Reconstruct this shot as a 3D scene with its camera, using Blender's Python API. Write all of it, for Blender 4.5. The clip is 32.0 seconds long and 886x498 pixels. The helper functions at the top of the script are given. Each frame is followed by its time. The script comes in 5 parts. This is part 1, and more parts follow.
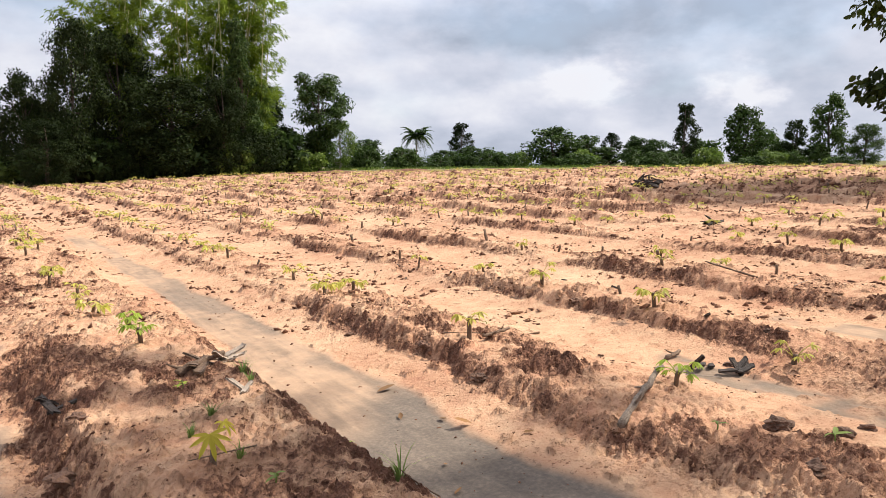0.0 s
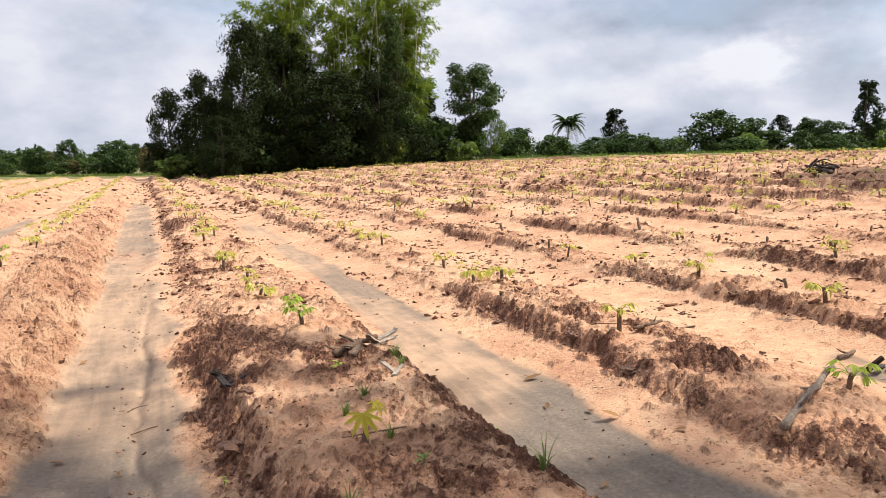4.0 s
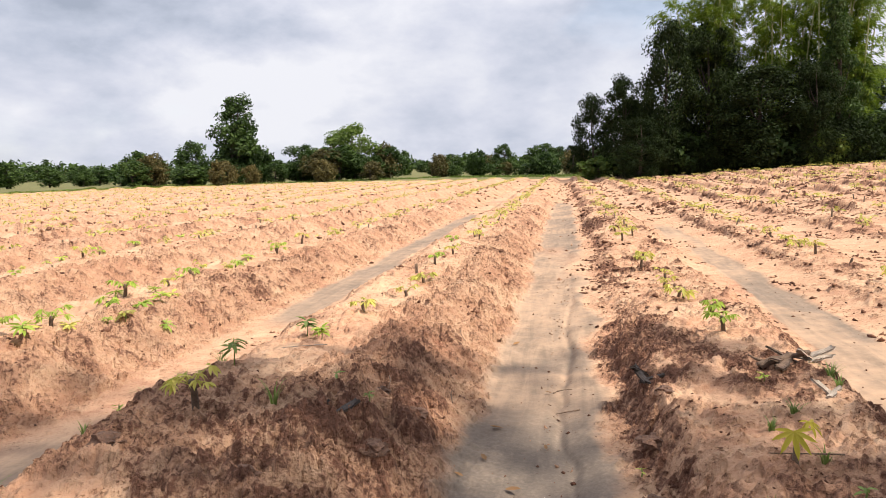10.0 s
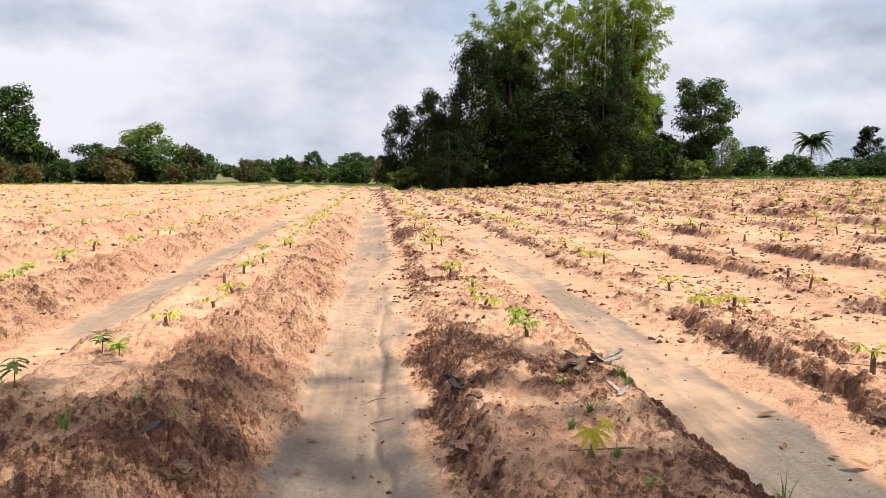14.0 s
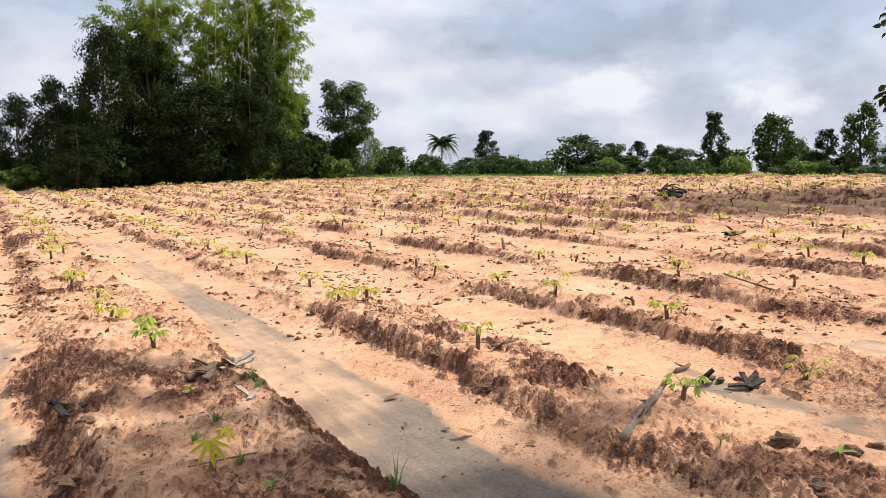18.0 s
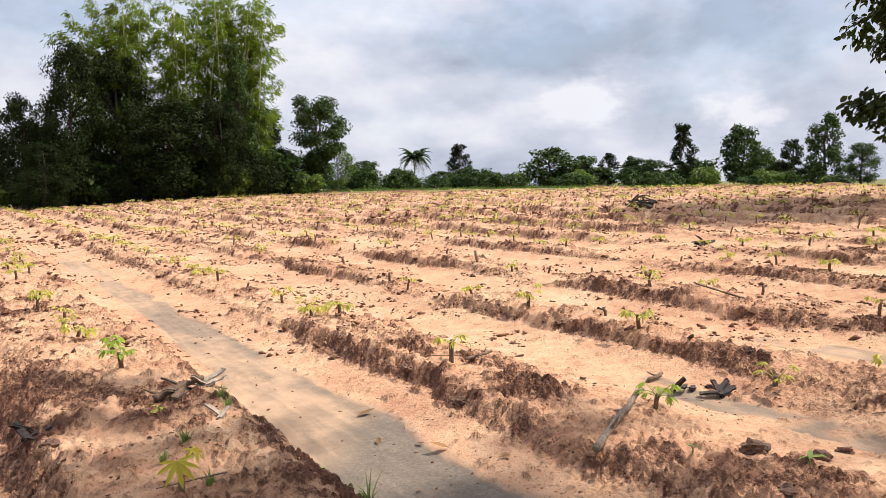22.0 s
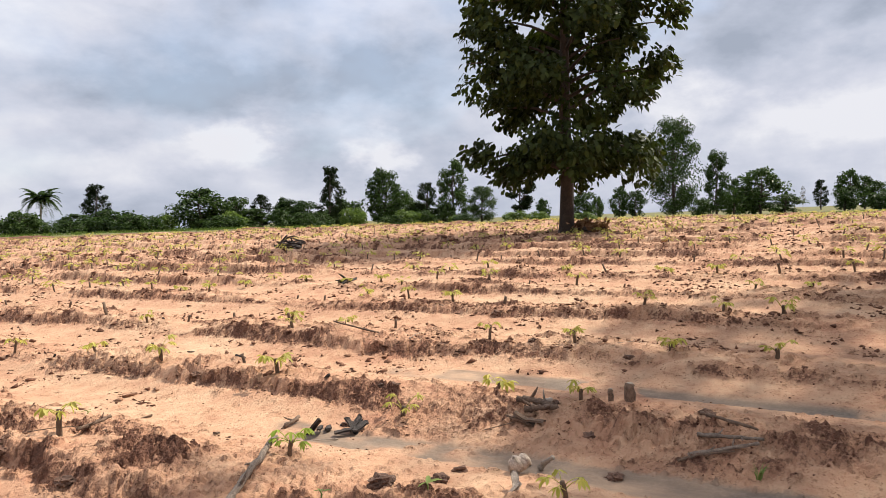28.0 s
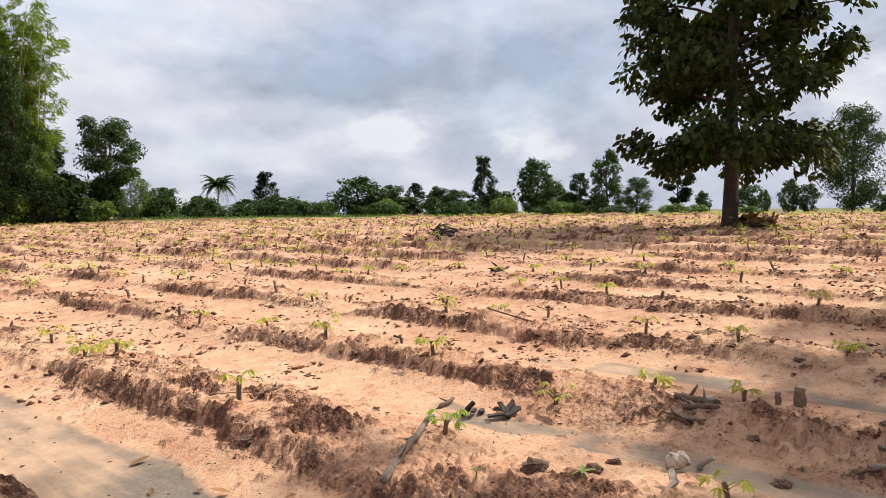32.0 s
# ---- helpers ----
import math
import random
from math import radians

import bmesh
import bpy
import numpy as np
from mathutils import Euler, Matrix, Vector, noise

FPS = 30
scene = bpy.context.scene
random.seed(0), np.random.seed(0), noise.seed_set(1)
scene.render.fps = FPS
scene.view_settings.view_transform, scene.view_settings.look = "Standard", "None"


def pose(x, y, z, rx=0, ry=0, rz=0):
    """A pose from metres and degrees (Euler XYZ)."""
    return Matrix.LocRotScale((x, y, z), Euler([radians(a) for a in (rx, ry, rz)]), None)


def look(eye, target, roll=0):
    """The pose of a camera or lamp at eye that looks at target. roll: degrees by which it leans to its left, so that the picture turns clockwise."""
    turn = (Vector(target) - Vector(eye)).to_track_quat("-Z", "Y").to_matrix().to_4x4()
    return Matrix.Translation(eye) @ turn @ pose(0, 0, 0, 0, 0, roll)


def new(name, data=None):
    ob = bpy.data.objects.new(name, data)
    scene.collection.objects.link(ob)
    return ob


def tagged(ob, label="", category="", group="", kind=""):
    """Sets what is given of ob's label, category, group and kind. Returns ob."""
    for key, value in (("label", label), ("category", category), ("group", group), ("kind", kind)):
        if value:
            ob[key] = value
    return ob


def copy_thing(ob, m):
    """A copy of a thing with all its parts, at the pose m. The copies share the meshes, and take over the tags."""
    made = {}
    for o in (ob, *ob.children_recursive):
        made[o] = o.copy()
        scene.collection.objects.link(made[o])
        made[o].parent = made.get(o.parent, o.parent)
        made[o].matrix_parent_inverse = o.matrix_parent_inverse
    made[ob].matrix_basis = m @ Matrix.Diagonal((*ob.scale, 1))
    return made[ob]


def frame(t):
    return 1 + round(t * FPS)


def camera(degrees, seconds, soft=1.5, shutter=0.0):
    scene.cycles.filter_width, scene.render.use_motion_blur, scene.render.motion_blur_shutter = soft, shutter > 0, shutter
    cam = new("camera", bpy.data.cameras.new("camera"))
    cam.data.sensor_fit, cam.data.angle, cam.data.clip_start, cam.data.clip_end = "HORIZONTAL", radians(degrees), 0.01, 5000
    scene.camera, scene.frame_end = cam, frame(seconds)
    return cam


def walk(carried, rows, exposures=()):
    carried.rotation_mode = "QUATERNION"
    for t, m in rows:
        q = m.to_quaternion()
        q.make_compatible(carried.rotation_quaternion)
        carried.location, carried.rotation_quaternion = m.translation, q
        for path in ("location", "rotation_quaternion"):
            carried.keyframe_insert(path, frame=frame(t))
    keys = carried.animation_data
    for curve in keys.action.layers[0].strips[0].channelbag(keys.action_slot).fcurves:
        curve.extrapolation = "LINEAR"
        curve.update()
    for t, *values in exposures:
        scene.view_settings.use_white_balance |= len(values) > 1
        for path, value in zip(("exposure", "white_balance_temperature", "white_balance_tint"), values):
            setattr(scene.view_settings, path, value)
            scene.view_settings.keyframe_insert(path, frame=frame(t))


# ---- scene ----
cam = camera(61.71, 32.0, soft=0.5)
PATH = [
    (0.0, pose(0.0194, 0.0844, 0.9518, 83.795, -0.397, -33.421)),
    (0.5, pose(0.0195, 0.0866, 0.9497, 83.497, -0.487, -32.205)),
    (1.0, pose(0.0233, 0.0888, 0.9488, 83.209, -0.542, -30.871)),
    (1.5, pose(0.0250, 0.0886, 0.9496, 82.918, -0.542, -29.507)),
    (2.0, pose(0.0238, 0.0843, 0.9504, 82.756, -0.509, -28.203)),
    (2.5, pose(0.0276, 0.0855, 0.9514, 82.742, -0.492, -27.024)),
    (4.5, pose(0.0232, 0.0750, 0.9522, 83.001, 0.812, -19.580)),
    (5.0, pose(0.0180, 0.0702, 0.9548, 83.056, 1.110, -16.974)),
    (5.5, pose(0.0119, 0.0683, 0.9628, 83.077, 1.535, -14.246)),
    (6.0, pose(0.0133, 0.0609, 0.9629, 83.138, 1.968, -11.559)),
    (6.5, pose(0.0112, 0.0532, 0.9643, 83.186, 2.239, -8.714)),
    (7.0, pose(0.0091, 0.0515, 0.9676, 83.313, 2.179, -5.712)),
    (7.5, pose(0.0068, 0.0452, 0.9653, 83.513, 1.961, -3.008)),
    (8.0, pose(0.0026, 0.0414, 0.9605, 83.734, 1.595, -0.578)),
    (8.5, pose(-0.0028, 0.0322, 0.9622, 83.831, 1.303, 2.080)),
    (9.0, pose(-0.0118, 0.0271, 0.9622, 83.774, 1.167, 4.710)),
    (9.5, pose(-0.0224, 0.0207, 0.9608, 83.612, 1.156, 7.329)),
    (10.0, pose(-0.0340, 0.0203, 0.9585, 83.407, 1.054, 9.297)),
    (10.5, pose(-0.0431, 0.0213, 0.9545, 83.250, 0.874, 10.554)),
    (11.0, pose(-0.0465, 0.0204, 0.9545, 83.133, 0.771, 11.123)),
    (11.5, pose(-0.0553, 0.0127, 0.9579, 83.068, 0.526, 10.580)),
    (12.0, pose(-0.0623, 0.0093, 0.9590, 83.086, 0.218, 8.861)),
    (12.5, pose(-0.0663, 0.0129, 0.9614, 83.183, -0.023, 6.037)),
    (13.0, pose(-0.0693, 0.0181, 0.9636, 83.385, -0.211, 2.746)),
    (13.5, pose(-0.0659, 0.0223, 0.9665, 83.678, -0.493, -1.133)),
    (14.0, pose(-0.0581, 0.0227, 0.9649, 84.039, -0.910, -5.178)),
    (14.5, pose(-0.0431, 0.0292, 0.9609, 84.301, -1.192, -8.700)),
    (15.0, pose(-0.0191, 0.0389, 0.9586, 84.454, -1.316, -12.163)),
    (15.5, pose(-0.0032, 0.0410, 0.9580, 84.539, -1.299, -15.663)),
    (17.5, pose(0.0627, 0.0406, 0.9630, 84.405, -1.078, -29.514)),
    (18.0, pose(0.0722, 0.0370, 0.9668, 84.312, -0.801, -31.472)),
    (18.5, pose(0.0781, 0.0329, 0.9690, 84.203, -0.504, -32.845)),
    (19.0, pose(0.0826, 0.0320, 0.9692, 84.110, -0.077, -33.667)),
    (19.5, pose(0.0892, 0.0345, 0.9684, 84.101, 0.183, -34.141)),
    (20.0, pose(0.0888, 0.0345, 0.9685, 84.243, 0.215, -34.464)),
    (20.5, pose(0.0916, 0.0324, 0.9705, 84.520, 0.118, -34.592)),
    (21.0, pose(0.0927, 0.0327, 0.9686, 84.931, -0.013, -34.495)),
    (21.5, pose(0.0905, 0.0331, 0.9661, 85.243, -0.081, -34.085)),
    (22.0, pose(0.0855, 0.0352, 0.9642, 85.386, -0.110, -33.524)),
    (22.5, pose(0.0872, 0.0339, 0.9652, 85.459, -0.000, -32.942)),
    (23.0, pose(0.0845, 0.0323, 0.9660, 85.567, 0.055, -32.535)),
    (23.5, pose(0.0861, 0.0281, 0.9681, 85.774, 0.047, -32.485)),
    (24.0, pose(0.0881, 0.0251, 0.9688, 86.041, -0.070, -33.083)),
    (24.5, pose(0.0917, 0.0244, 0.9689, 86.424, -0.284, -34.598)),
    (25.0, pose(0.0964, 0.0208, 0.9691, 86.903, -0.506, -37.096)),
    (25.5, pose(0.1130, 0.0274, 0.9705, 87.504, -0.503, -40.976)),
    (26.0, pose(0.1362, 0.0337, 0.9714, 87.960, -0.253, -46.066)),
    (26.5, pose(0.1742, 0.0266, 0.9747, 88.187, 0.163, -50.970)),
    (28.5, pose(0.2276, 0.0070, 0.9701, 88.467, 1.125, -60.431)),
    (29.0, pose(0.2245, 0.0071, 0.9719, 88.829, 1.340, -60.180)),
    (29.5, pose(0.2258, 0.0002, 0.9723, 89.131, 1.482, -59.773)),
    (30.0, pose(0.2321, 0.0046, 0.9720, 89.228, 1.518, -59.532)),
    (30.5, pose(0.2265, 0.0046, 0.9689, 89.126, 1.340, -58.880)),
    (31.0, pose(0.2293, 0.0053, 0.9685, 88.824, 0.948, -57.001)),
    (31.5, pose(0.2180, 0.0027, 0.9674, 88.310, 0.470, -53.493)),
    (32.0, pose(0.1832, 0.0198, 0.9620, 87.650, -0.266, -48.159)),
]
walk(cam, PATH, [(0.0, 0.88), (24.0, 0.88), (28.5, 0.78), (32.0, 0.78)])

# ---------------------------------------------------------------- light
SUN_FROM = Vector((1.0, -0.32, 1.32)).normalized()
world = bpy.data.worlds.new("sky")
scene.world = world
world.use_nodes = True
wn, wl = world.node_tree.nodes, world.node_tree.links
wn.clear()
w_out = wn.new("ShaderNodeOutputWorld")
w_bg = wn.new("ShaderNodeBackground")
w_sky = wn.new("ShaderNodeTexSky")
w_sky.sky_type, w_sky.sun_disc = "NISHITA", False
w_sky.sun_elevation = math.asin(SUN_FROM.z)
w_sky.sun_rotation = math.atan2(SUN_FROM.x, SUN_FROM.y)
w_co = wn.new("ShaderNodeTexCoord")
w_sep = wn.new("ShaderNodeSeparateXYZ")
wl.new(w_co.outputs["Generated"], w_sep.inputs[0])


def w_math(op, a, b=None, c=None, clamp=False):
    nd = wn.new("ShaderNodeMath")
    nd.operation, nd.use_clamp = op, clamp
    for i, v in enumerate((a, b, c)):
        if v is None:
            continue
        if isinstance(v, (int, float)):
            nd.inputs[i].default_value = v
        else:
            wl.new(v, nd.inputs[i])
    return nd.outputs[0]


def ramp(nodes, links, fac, stops):
    r = nodes.new("ShaderNodeValToRGB")
    el = r.color_ramp.elements
    while len(el) < len(stops):
        el.new(0.5)
    for e, (p, c) in zip(el, stops):
        e.position, e.color = p, (*c, 1)
    links.new(fac, r.inputs[0])
    return r.outputs[0]


def cloud_noise(scale, detail, rough, dist, shift, tall=1.8):
    mp = wn.new("ShaderNodeMapping")
    mp.inputs["Location"].default_value = shift
    mp.inputs["Scale"].default_value = (1.0, 1.0, tall)
    wl.new(w_co.outputs["Generated"], mp.inputs["Vector"])
    nz = wn.new("ShaderNodeTexNoise")
    nz.inputs["Scale"].default_value = scale
    nz.inputs["Detail"].default_value = detail
    nz.inputs["Roughness"].default_value = rough
    nz.inputs["Distortion"].default_value = dist
    wl.new(mp.outputs[0], nz.inputs["Vector"])
    return nz.outputs["Fac"]


# bearing and height of a direction in degrees, frayed by noise
height = w_math("MULTIPLY", w_math("ARCSINE", w_sep.outputs["Z"]), 57.296)
bearing = w_math("MULTIPLY", w_math("ARCTAN2", w_sep.outputs["X"], w_sep.outputs["Y"]), 57.296)
fray_a = cloud_noise(7.0, 6, 0.58, 0.0, (2.0, 1.0, 4.0))
fray_b = cloud_noise(6.0, 6, 0.58, 0.0, (8.0, 3.0, 1.0))
bearing_f = w_math("ADD", bearing, w_math("MULTIPLY_ADD", fray_a, 16.0, -8.0))
height_f = w_math("ADD", height, w_math("MULTIPLY_ADD", fray_b, 7.0, -3.5))
cloud = w_math("MULTIPLY_ADD", cloud_noise(3.4, 8, 0.52, 0.12, (3.1, 0.4, 0.2)), 1.6, -0.24)
cloud = w_math("ADD", cloud, w_math("MULTIPLY_ADD", cloud_noise(11.0, 6, 0.55, 0.1, (7.0, 2.0, 0.6), 2.0), 0.8, -0.40))
# the larger grey banks and bright heads of this day: bearing, height, half width, half height, gain
for ba, he, ww, hh, gain in [(-30, 11.5, 13, 4.0, -0.55), (-10, 9, 26, 9, 0.30), (3, 12, 5, 4, -0.22), (18, 8, 14, 8, 0.14), (-27, 4.5, 7, 2.5, 0.30),
                             (60, 11, 34, 9, -0.24), (47, 10.5, 18, 2.4, -0.36), (44, 6.5, 3.4, 2.0, 0.62), (55, 5.5, 2.6, 1.6, 0.52), (36, 4.5, 6, 1.6, 0.30), (85, 14, 10, 3.2, -0.40),
                             (76, 9.0, 4.5, 2.0, 0.58), (87, 7.2, 6, 1.9, 0.52), (30, 15, 9, 3, 0.22), (56, 16, 8, 2.4, 0.30), (68, 3.0, 24, 1.4, 0.08)]:
    da = w_math("MULTIPLY", w_math("SUBTRACT", bearing_f, ba), 1.0 / ww)
    dh = w_math("MULTIPLY", w_math("SUBTRACT", height_f, he), 1.0 / hh)
    d2 = w_math("ADD", w_math("MULTIPLY", da, da), w_math("MULTIPLY", dh, dh))
    fall = w_math("SUBTRACT", 1.0, w_math("MULTIPLY", d2, 0.55), clamp=True)
    cloud = w_math("MULTIPLY_ADD", w_math("MULTIPLY", fall, fall), gain, cloud)
cover = ramp(wn, wl, cloud, [(0.10, (0.215, 0.240, 0.295)), (0.36, (0.295, 0.318, 0.380)), (0.60, (0.375, 0.388, 0.445)), (0.90, (0.475, 0.478, 0.510))])
w_blue = wn.new("ShaderNodeMix")
w_blue.data_type, w_blue.blend_type = "RGBA", "MULTIPLY"
w_blue.inputs[0].default_value = 1.0
w_blue.inputs[7].default_value = (0.11, 0.11, 0.11, 1)
wl.new(w_sky.outputs[0], w_blue.inputs[6])
gap = ramp(wn, wl, cloud_noise(1.9, 5, 0.55, 0.2, (1.0, 5.0, 0)), [(0.32, (0.32, 0.32, 0.32)), (0.46, (0.0, 0.0, 0.0))])
w_mix = wn.new("ShaderNodeMix")
w_mix.data_type = "RGBA"
wl.new(gap, w_mix.inputs[0])
wl.new(cover, w_mix.inputs[6])
wl.new(w_blue.outputs[2], w_mix.inputs[7])
w_up = w_math("MAXIMUM", w_sep.outputs["Z"], 0.0)
wl.new(w_math("MULTIPLY_ADD", w_math("MULTIPLY", w_up, w_up), 0.9, 1.0), w_bg.inputs["Strength"])
wl.new(w_mix.outputs[2], w_bg.inputs[0])
wl.new(w_bg.outputs[0], w_out.inputs[0])

sun_data = bpy.data.lights.new("sun", "SUN")
sun_data.energy, sun_data.angle, sun_data.color = 3.85, radians(1.3), (1.0, 0.93, 0.82)
sun = new("sun", sun_data)
sun.matrix_world = look(SUN_FROM * 60, (0, 0, 0))


# ---------------------------------------------------------------- materials
def material(name):
    m = bpy.data.materials.new(name)
    m.use_nodes = True
    n, l = m.node_tree.nodes, m.node_tree.links
    return m, n, l, n["Principled BSDF"]


def noise_node(n, l, vec, scale, detail=4, rough=0.55, dist=0.0):
    z = n.new("ShaderNodeTexNoise")
    z.inputs["Scale"].default_value = scale
    z.inputs["Detail"].default_value = detail
    z.inputs["Roughness"].default_value = rough
    z.inputs["Distortion"].default_value = dist
    if vec:
        l.new(vec, z.inputs["Vector"])
    return z.outputs["Fac"]


def mix_rgb(n, l, fac, a, b, mode="MIX"):
    m = n.new("ShaderNodeMix")
    m.data_type, m.blend_type = "RGBA", mode
    for sock, v in ((m.inputs[0], fac), (m.inputs[6], a), (m.inputs[7], b)):
        if isinstance(v, (int, float)):
            sock.default_value = v
        elif isinstance(v, tuple):
            sock.default_value = (*v, 1)
        else:
            l.new(v, sock)
    return m.outputs[2]


def bump_to(n, l, bsdf, height, strength, distance):
    b = n.new("ShaderNodeBump")
    b.inputs["Strength"].default_value = strength
    b.inputs["Distance"].default_value = distance
    l.new(height, b.inputs["Height"])
    l.new(b.outputs[0], bsdf.inputs["Normal"])


def rough_matter(name, dark, light, scale, rough=0.9, bump=0.5, dist=0.01, fine=8.0):
    m, n, l, b = material(name)
    co = n.new("ShaderNodeTexCoord").outputs["Object"]
    a = noise_node(n, l, co, scale, 5, 0.6)
    f = noise_node(n, l, co, scale * fine, 4, 0.6)
    oi = n.new("ShaderNodeObjectInfo").outputs["Random"]
    mixf = mix_rgb(n, l, 0.45, a, f)
    col = ramp(n, l, mixf, [(0.3, dark), (0.68, light)])
    var = ramp(n, l, oi, [(0.0, (0.8, 0.8, 0.8)), (1.0, (1.15, 1.12, 1.1))])
    l.new(mix_rgb(n, l, 1.0, col, var, "MULTIPLY"), b.inputs["Base Color"])
    b.inputs["Roughness"].default_value = rough
    bump_to(n, l, b, f, bump, dist)
    return m


def leaf_matter(name, dark, light, through_col, thin=0.3, rough=0.5, brown=None):
    m, n, l, b = material(name)
    isl = n.new("ShaderNodeNewGeometry").outputs["Random Per Island"]
    oi = n.new("ShaderNodeObjectInfo").outputs["Random"]
    stops = [(0.0, dark), (0.9, light)]
    if brown:
        stops += [(0.97, brown)]
    col = ramp(n, l, isl, stops)
    var = ramp(n, l, oi, [(0.0, (0.75, 0.78, 0.8)), (1.0, (1.25, 1.2, 1.05))])
    col = mix_rgb(n, l, 1.0, col, var, "MULTIPLY")
    l.new(col, b.inputs["Base Color"])
    b.inputs["Roughness"].default_value = rough
    b.inputs["Specular IOR Level"].default_value = 0.10
    t = n.new("ShaderNodeBsdfTranslucent")
    t.inputs["Color"].default_value = (*through_col, 1)
    s = n.new("ShaderNodeMixShader")
    s.inputs[0].default_value = thin
    l.new(b.outputs[0], s.inputs[1])
    l.new(t.outputs[0], s.inputs[2])
    l.new(s.outputs[0], n["Material Output"].inputs["Surface"])
    return m


def soil_matter():
    m, n, l, b = material("red_sandy_soil")
    co = n.new("ShaderNodeTexCoord").outputs["Object"]
    at = n.new("ShaderNodeAttribute")
    at.attribute_name = "silt"
    silt = at.outputs["Fac"]
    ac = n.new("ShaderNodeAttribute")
    ac.attribute_name = "clods_and_shade"
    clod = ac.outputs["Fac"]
    ag = n.new("ShaderNodeAttribute")
    ag.attribute_name = "grassy"
    grass = ag.outputs["Fac"]
    n1 = noise_node(n, l, co, 1.3, 5, 0.6)
    n2 = noise_node(n, l, co, 9.0, 6, 0.65)
    n3 = noise_node(n, l, co, 70.0, 4, 0.6)
    sand = ramp(n, l, mix_rgb(n, l, 0.5, n1, n2), [(0.30, (0.34, 0.160, 0.098)), (0.48, (0.480, 0.279, 0.170)), (0.66, (0.570, 0.386, 0.246))])
    # used for clods, and for shade put into the colour of banks and mounds
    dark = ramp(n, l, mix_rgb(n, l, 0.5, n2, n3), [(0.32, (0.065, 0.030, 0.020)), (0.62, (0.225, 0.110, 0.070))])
    crumble = noise_node(n, l, co, 42.0, 5, 0.7)
    sub = n.new("ShaderNodeMath")
    sub.operation = "MULTIPLY_ADD"
    sub.inputs[1].default_value = 2.2
    sub.inputs[2].default_value = -1.1
    l.new(crumble, sub.inputs[0])
    tot = n.new("ShaderNodeMath")
    tot.operation = "ADD"
    l.new(sub.outputs[0], tot.inputs[0])
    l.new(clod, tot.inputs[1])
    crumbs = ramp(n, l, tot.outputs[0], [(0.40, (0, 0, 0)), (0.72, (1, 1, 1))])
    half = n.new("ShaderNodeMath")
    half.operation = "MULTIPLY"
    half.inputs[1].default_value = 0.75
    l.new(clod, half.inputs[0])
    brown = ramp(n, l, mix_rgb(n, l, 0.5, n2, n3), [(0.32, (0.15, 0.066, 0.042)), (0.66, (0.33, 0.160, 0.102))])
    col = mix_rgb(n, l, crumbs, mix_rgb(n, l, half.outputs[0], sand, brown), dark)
    specks = ramp(n, l, noise_node(n, l, co, 30.0, 5, 0.75), [(0.565, (1, 1, 1)), (0.64, (0.34, 0.28, 0.25))])
    col = mix_rgb(n, l, 0.55, col, specks, "MULTIPLY")
    flecks = ramp(n, l, noise_node(n, l, co, 58.0, 3, 0.6, 0.6), [(0.60, (1, 1, 1)), (0.66, (0.40, 0.34, 0.30))])
    tufty = ramp(n, l, noise_node(n, l, co, 3.1, 4, 0.7), [(0.42, (0.1, 0.1, 0.1)), (0.60, (1, 1, 1))])
    col = mix_rgb(n, l, tufty, col, mix_rgb(n, l, 1.0, col, flecks, "MULTIPLY"))
    mp = n.new("ShaderNodeMapping")
    mp.inputs["Scale"].default_value = (9.0, 0.9, 1.0)
    l.new(co, mp.inputs["Vector"])
    streak = noise_node(n, l, mp.outputs[0], 1.6, 5, 0.6, 0.8)
    siltc = ramp(n, l, mix_rgb(n, l, 0.35, mix_rgb(n, l, 0.5, n1, n2), streak), [(0.38, (0.215, 0.152, 0.106)), (0.49, (0.335, 0.228, 0.152)), (0.60, (0.45, 0.296, 0.190))])
    aw = n.new("ShaderNodeAttribute")
    aw.attribute_name = "damp_shade"
    # dark grey for wet silt and for tree shade painted into the near furrows
    dark_siltc = ramp(n, l, mix_rgb(n, l, 0.5, n3, mix_rgb(n, l, 0.6, n2, streak)), [(0.32, (0.100, 0.080, 0.064)), (0.52, (0.155, 0.123, 0.097)), (0.66, (0.23, 0.176, 0.134))])
    siltc = mix_rgb(n, l, aw.outputs["Fac"], siltc, dark_siltc)
    col = mix_rgb(n, l, silt, col, siltc)
    green = ramp(n, l, n2, [(0.3, (0.07, 0.075, 0.028)), (0.7, (0.20, 0.18, 0.075))])
    col = mix_rgb(n, l, grass, col, green)
    l.new(col, b.inputs["Base Color"])
    rg = ramp(n, l, silt, [(0.0, (0.95, 0.95, 0.95)), (1.0, (0.82, 0.82, 0.82))])
    l.new(rg, b.inputs["Roughness"])
    b.inputs["Specular IOR Level"].default_value = 0.15
    inv = n.new("ShaderNodeMath")
    inv.operation = "SUBTRACT"
    inv.inputs[0].default_value = 1.0
    l.new(silt, inv.inputs[1])
    n4 = noise_node(n, l, co, 34.0, 6, 0.75)
    h = mix_rgb(n, l, 0.45, mix_rgb(n, l, 0.5, n2, n4), n3)
    hm = n.new("ShaderNodeMath")
    hm.operation = "MULTIPLY_ADD"
    l.new(h, hm.inputs[0])
    keep = n.new("ShaderNodeMath")
    keep.operation = "MAXIMUM"
    keep.inputs[1].default_value = 0.10
    more = n.new("ShaderNodeMath")
    more.operation, more.use_clamp = "MULTIPLY_ADD", True
    more.inputs[1].default_value, more.inputs[2].default_value = 0.8, 0.40
    ar = n.new("ShaderNodeAttribute")
    ar.attribute_name = "crumbly"
    l.new(ar.outputs["Fac"], more.inputs[0])
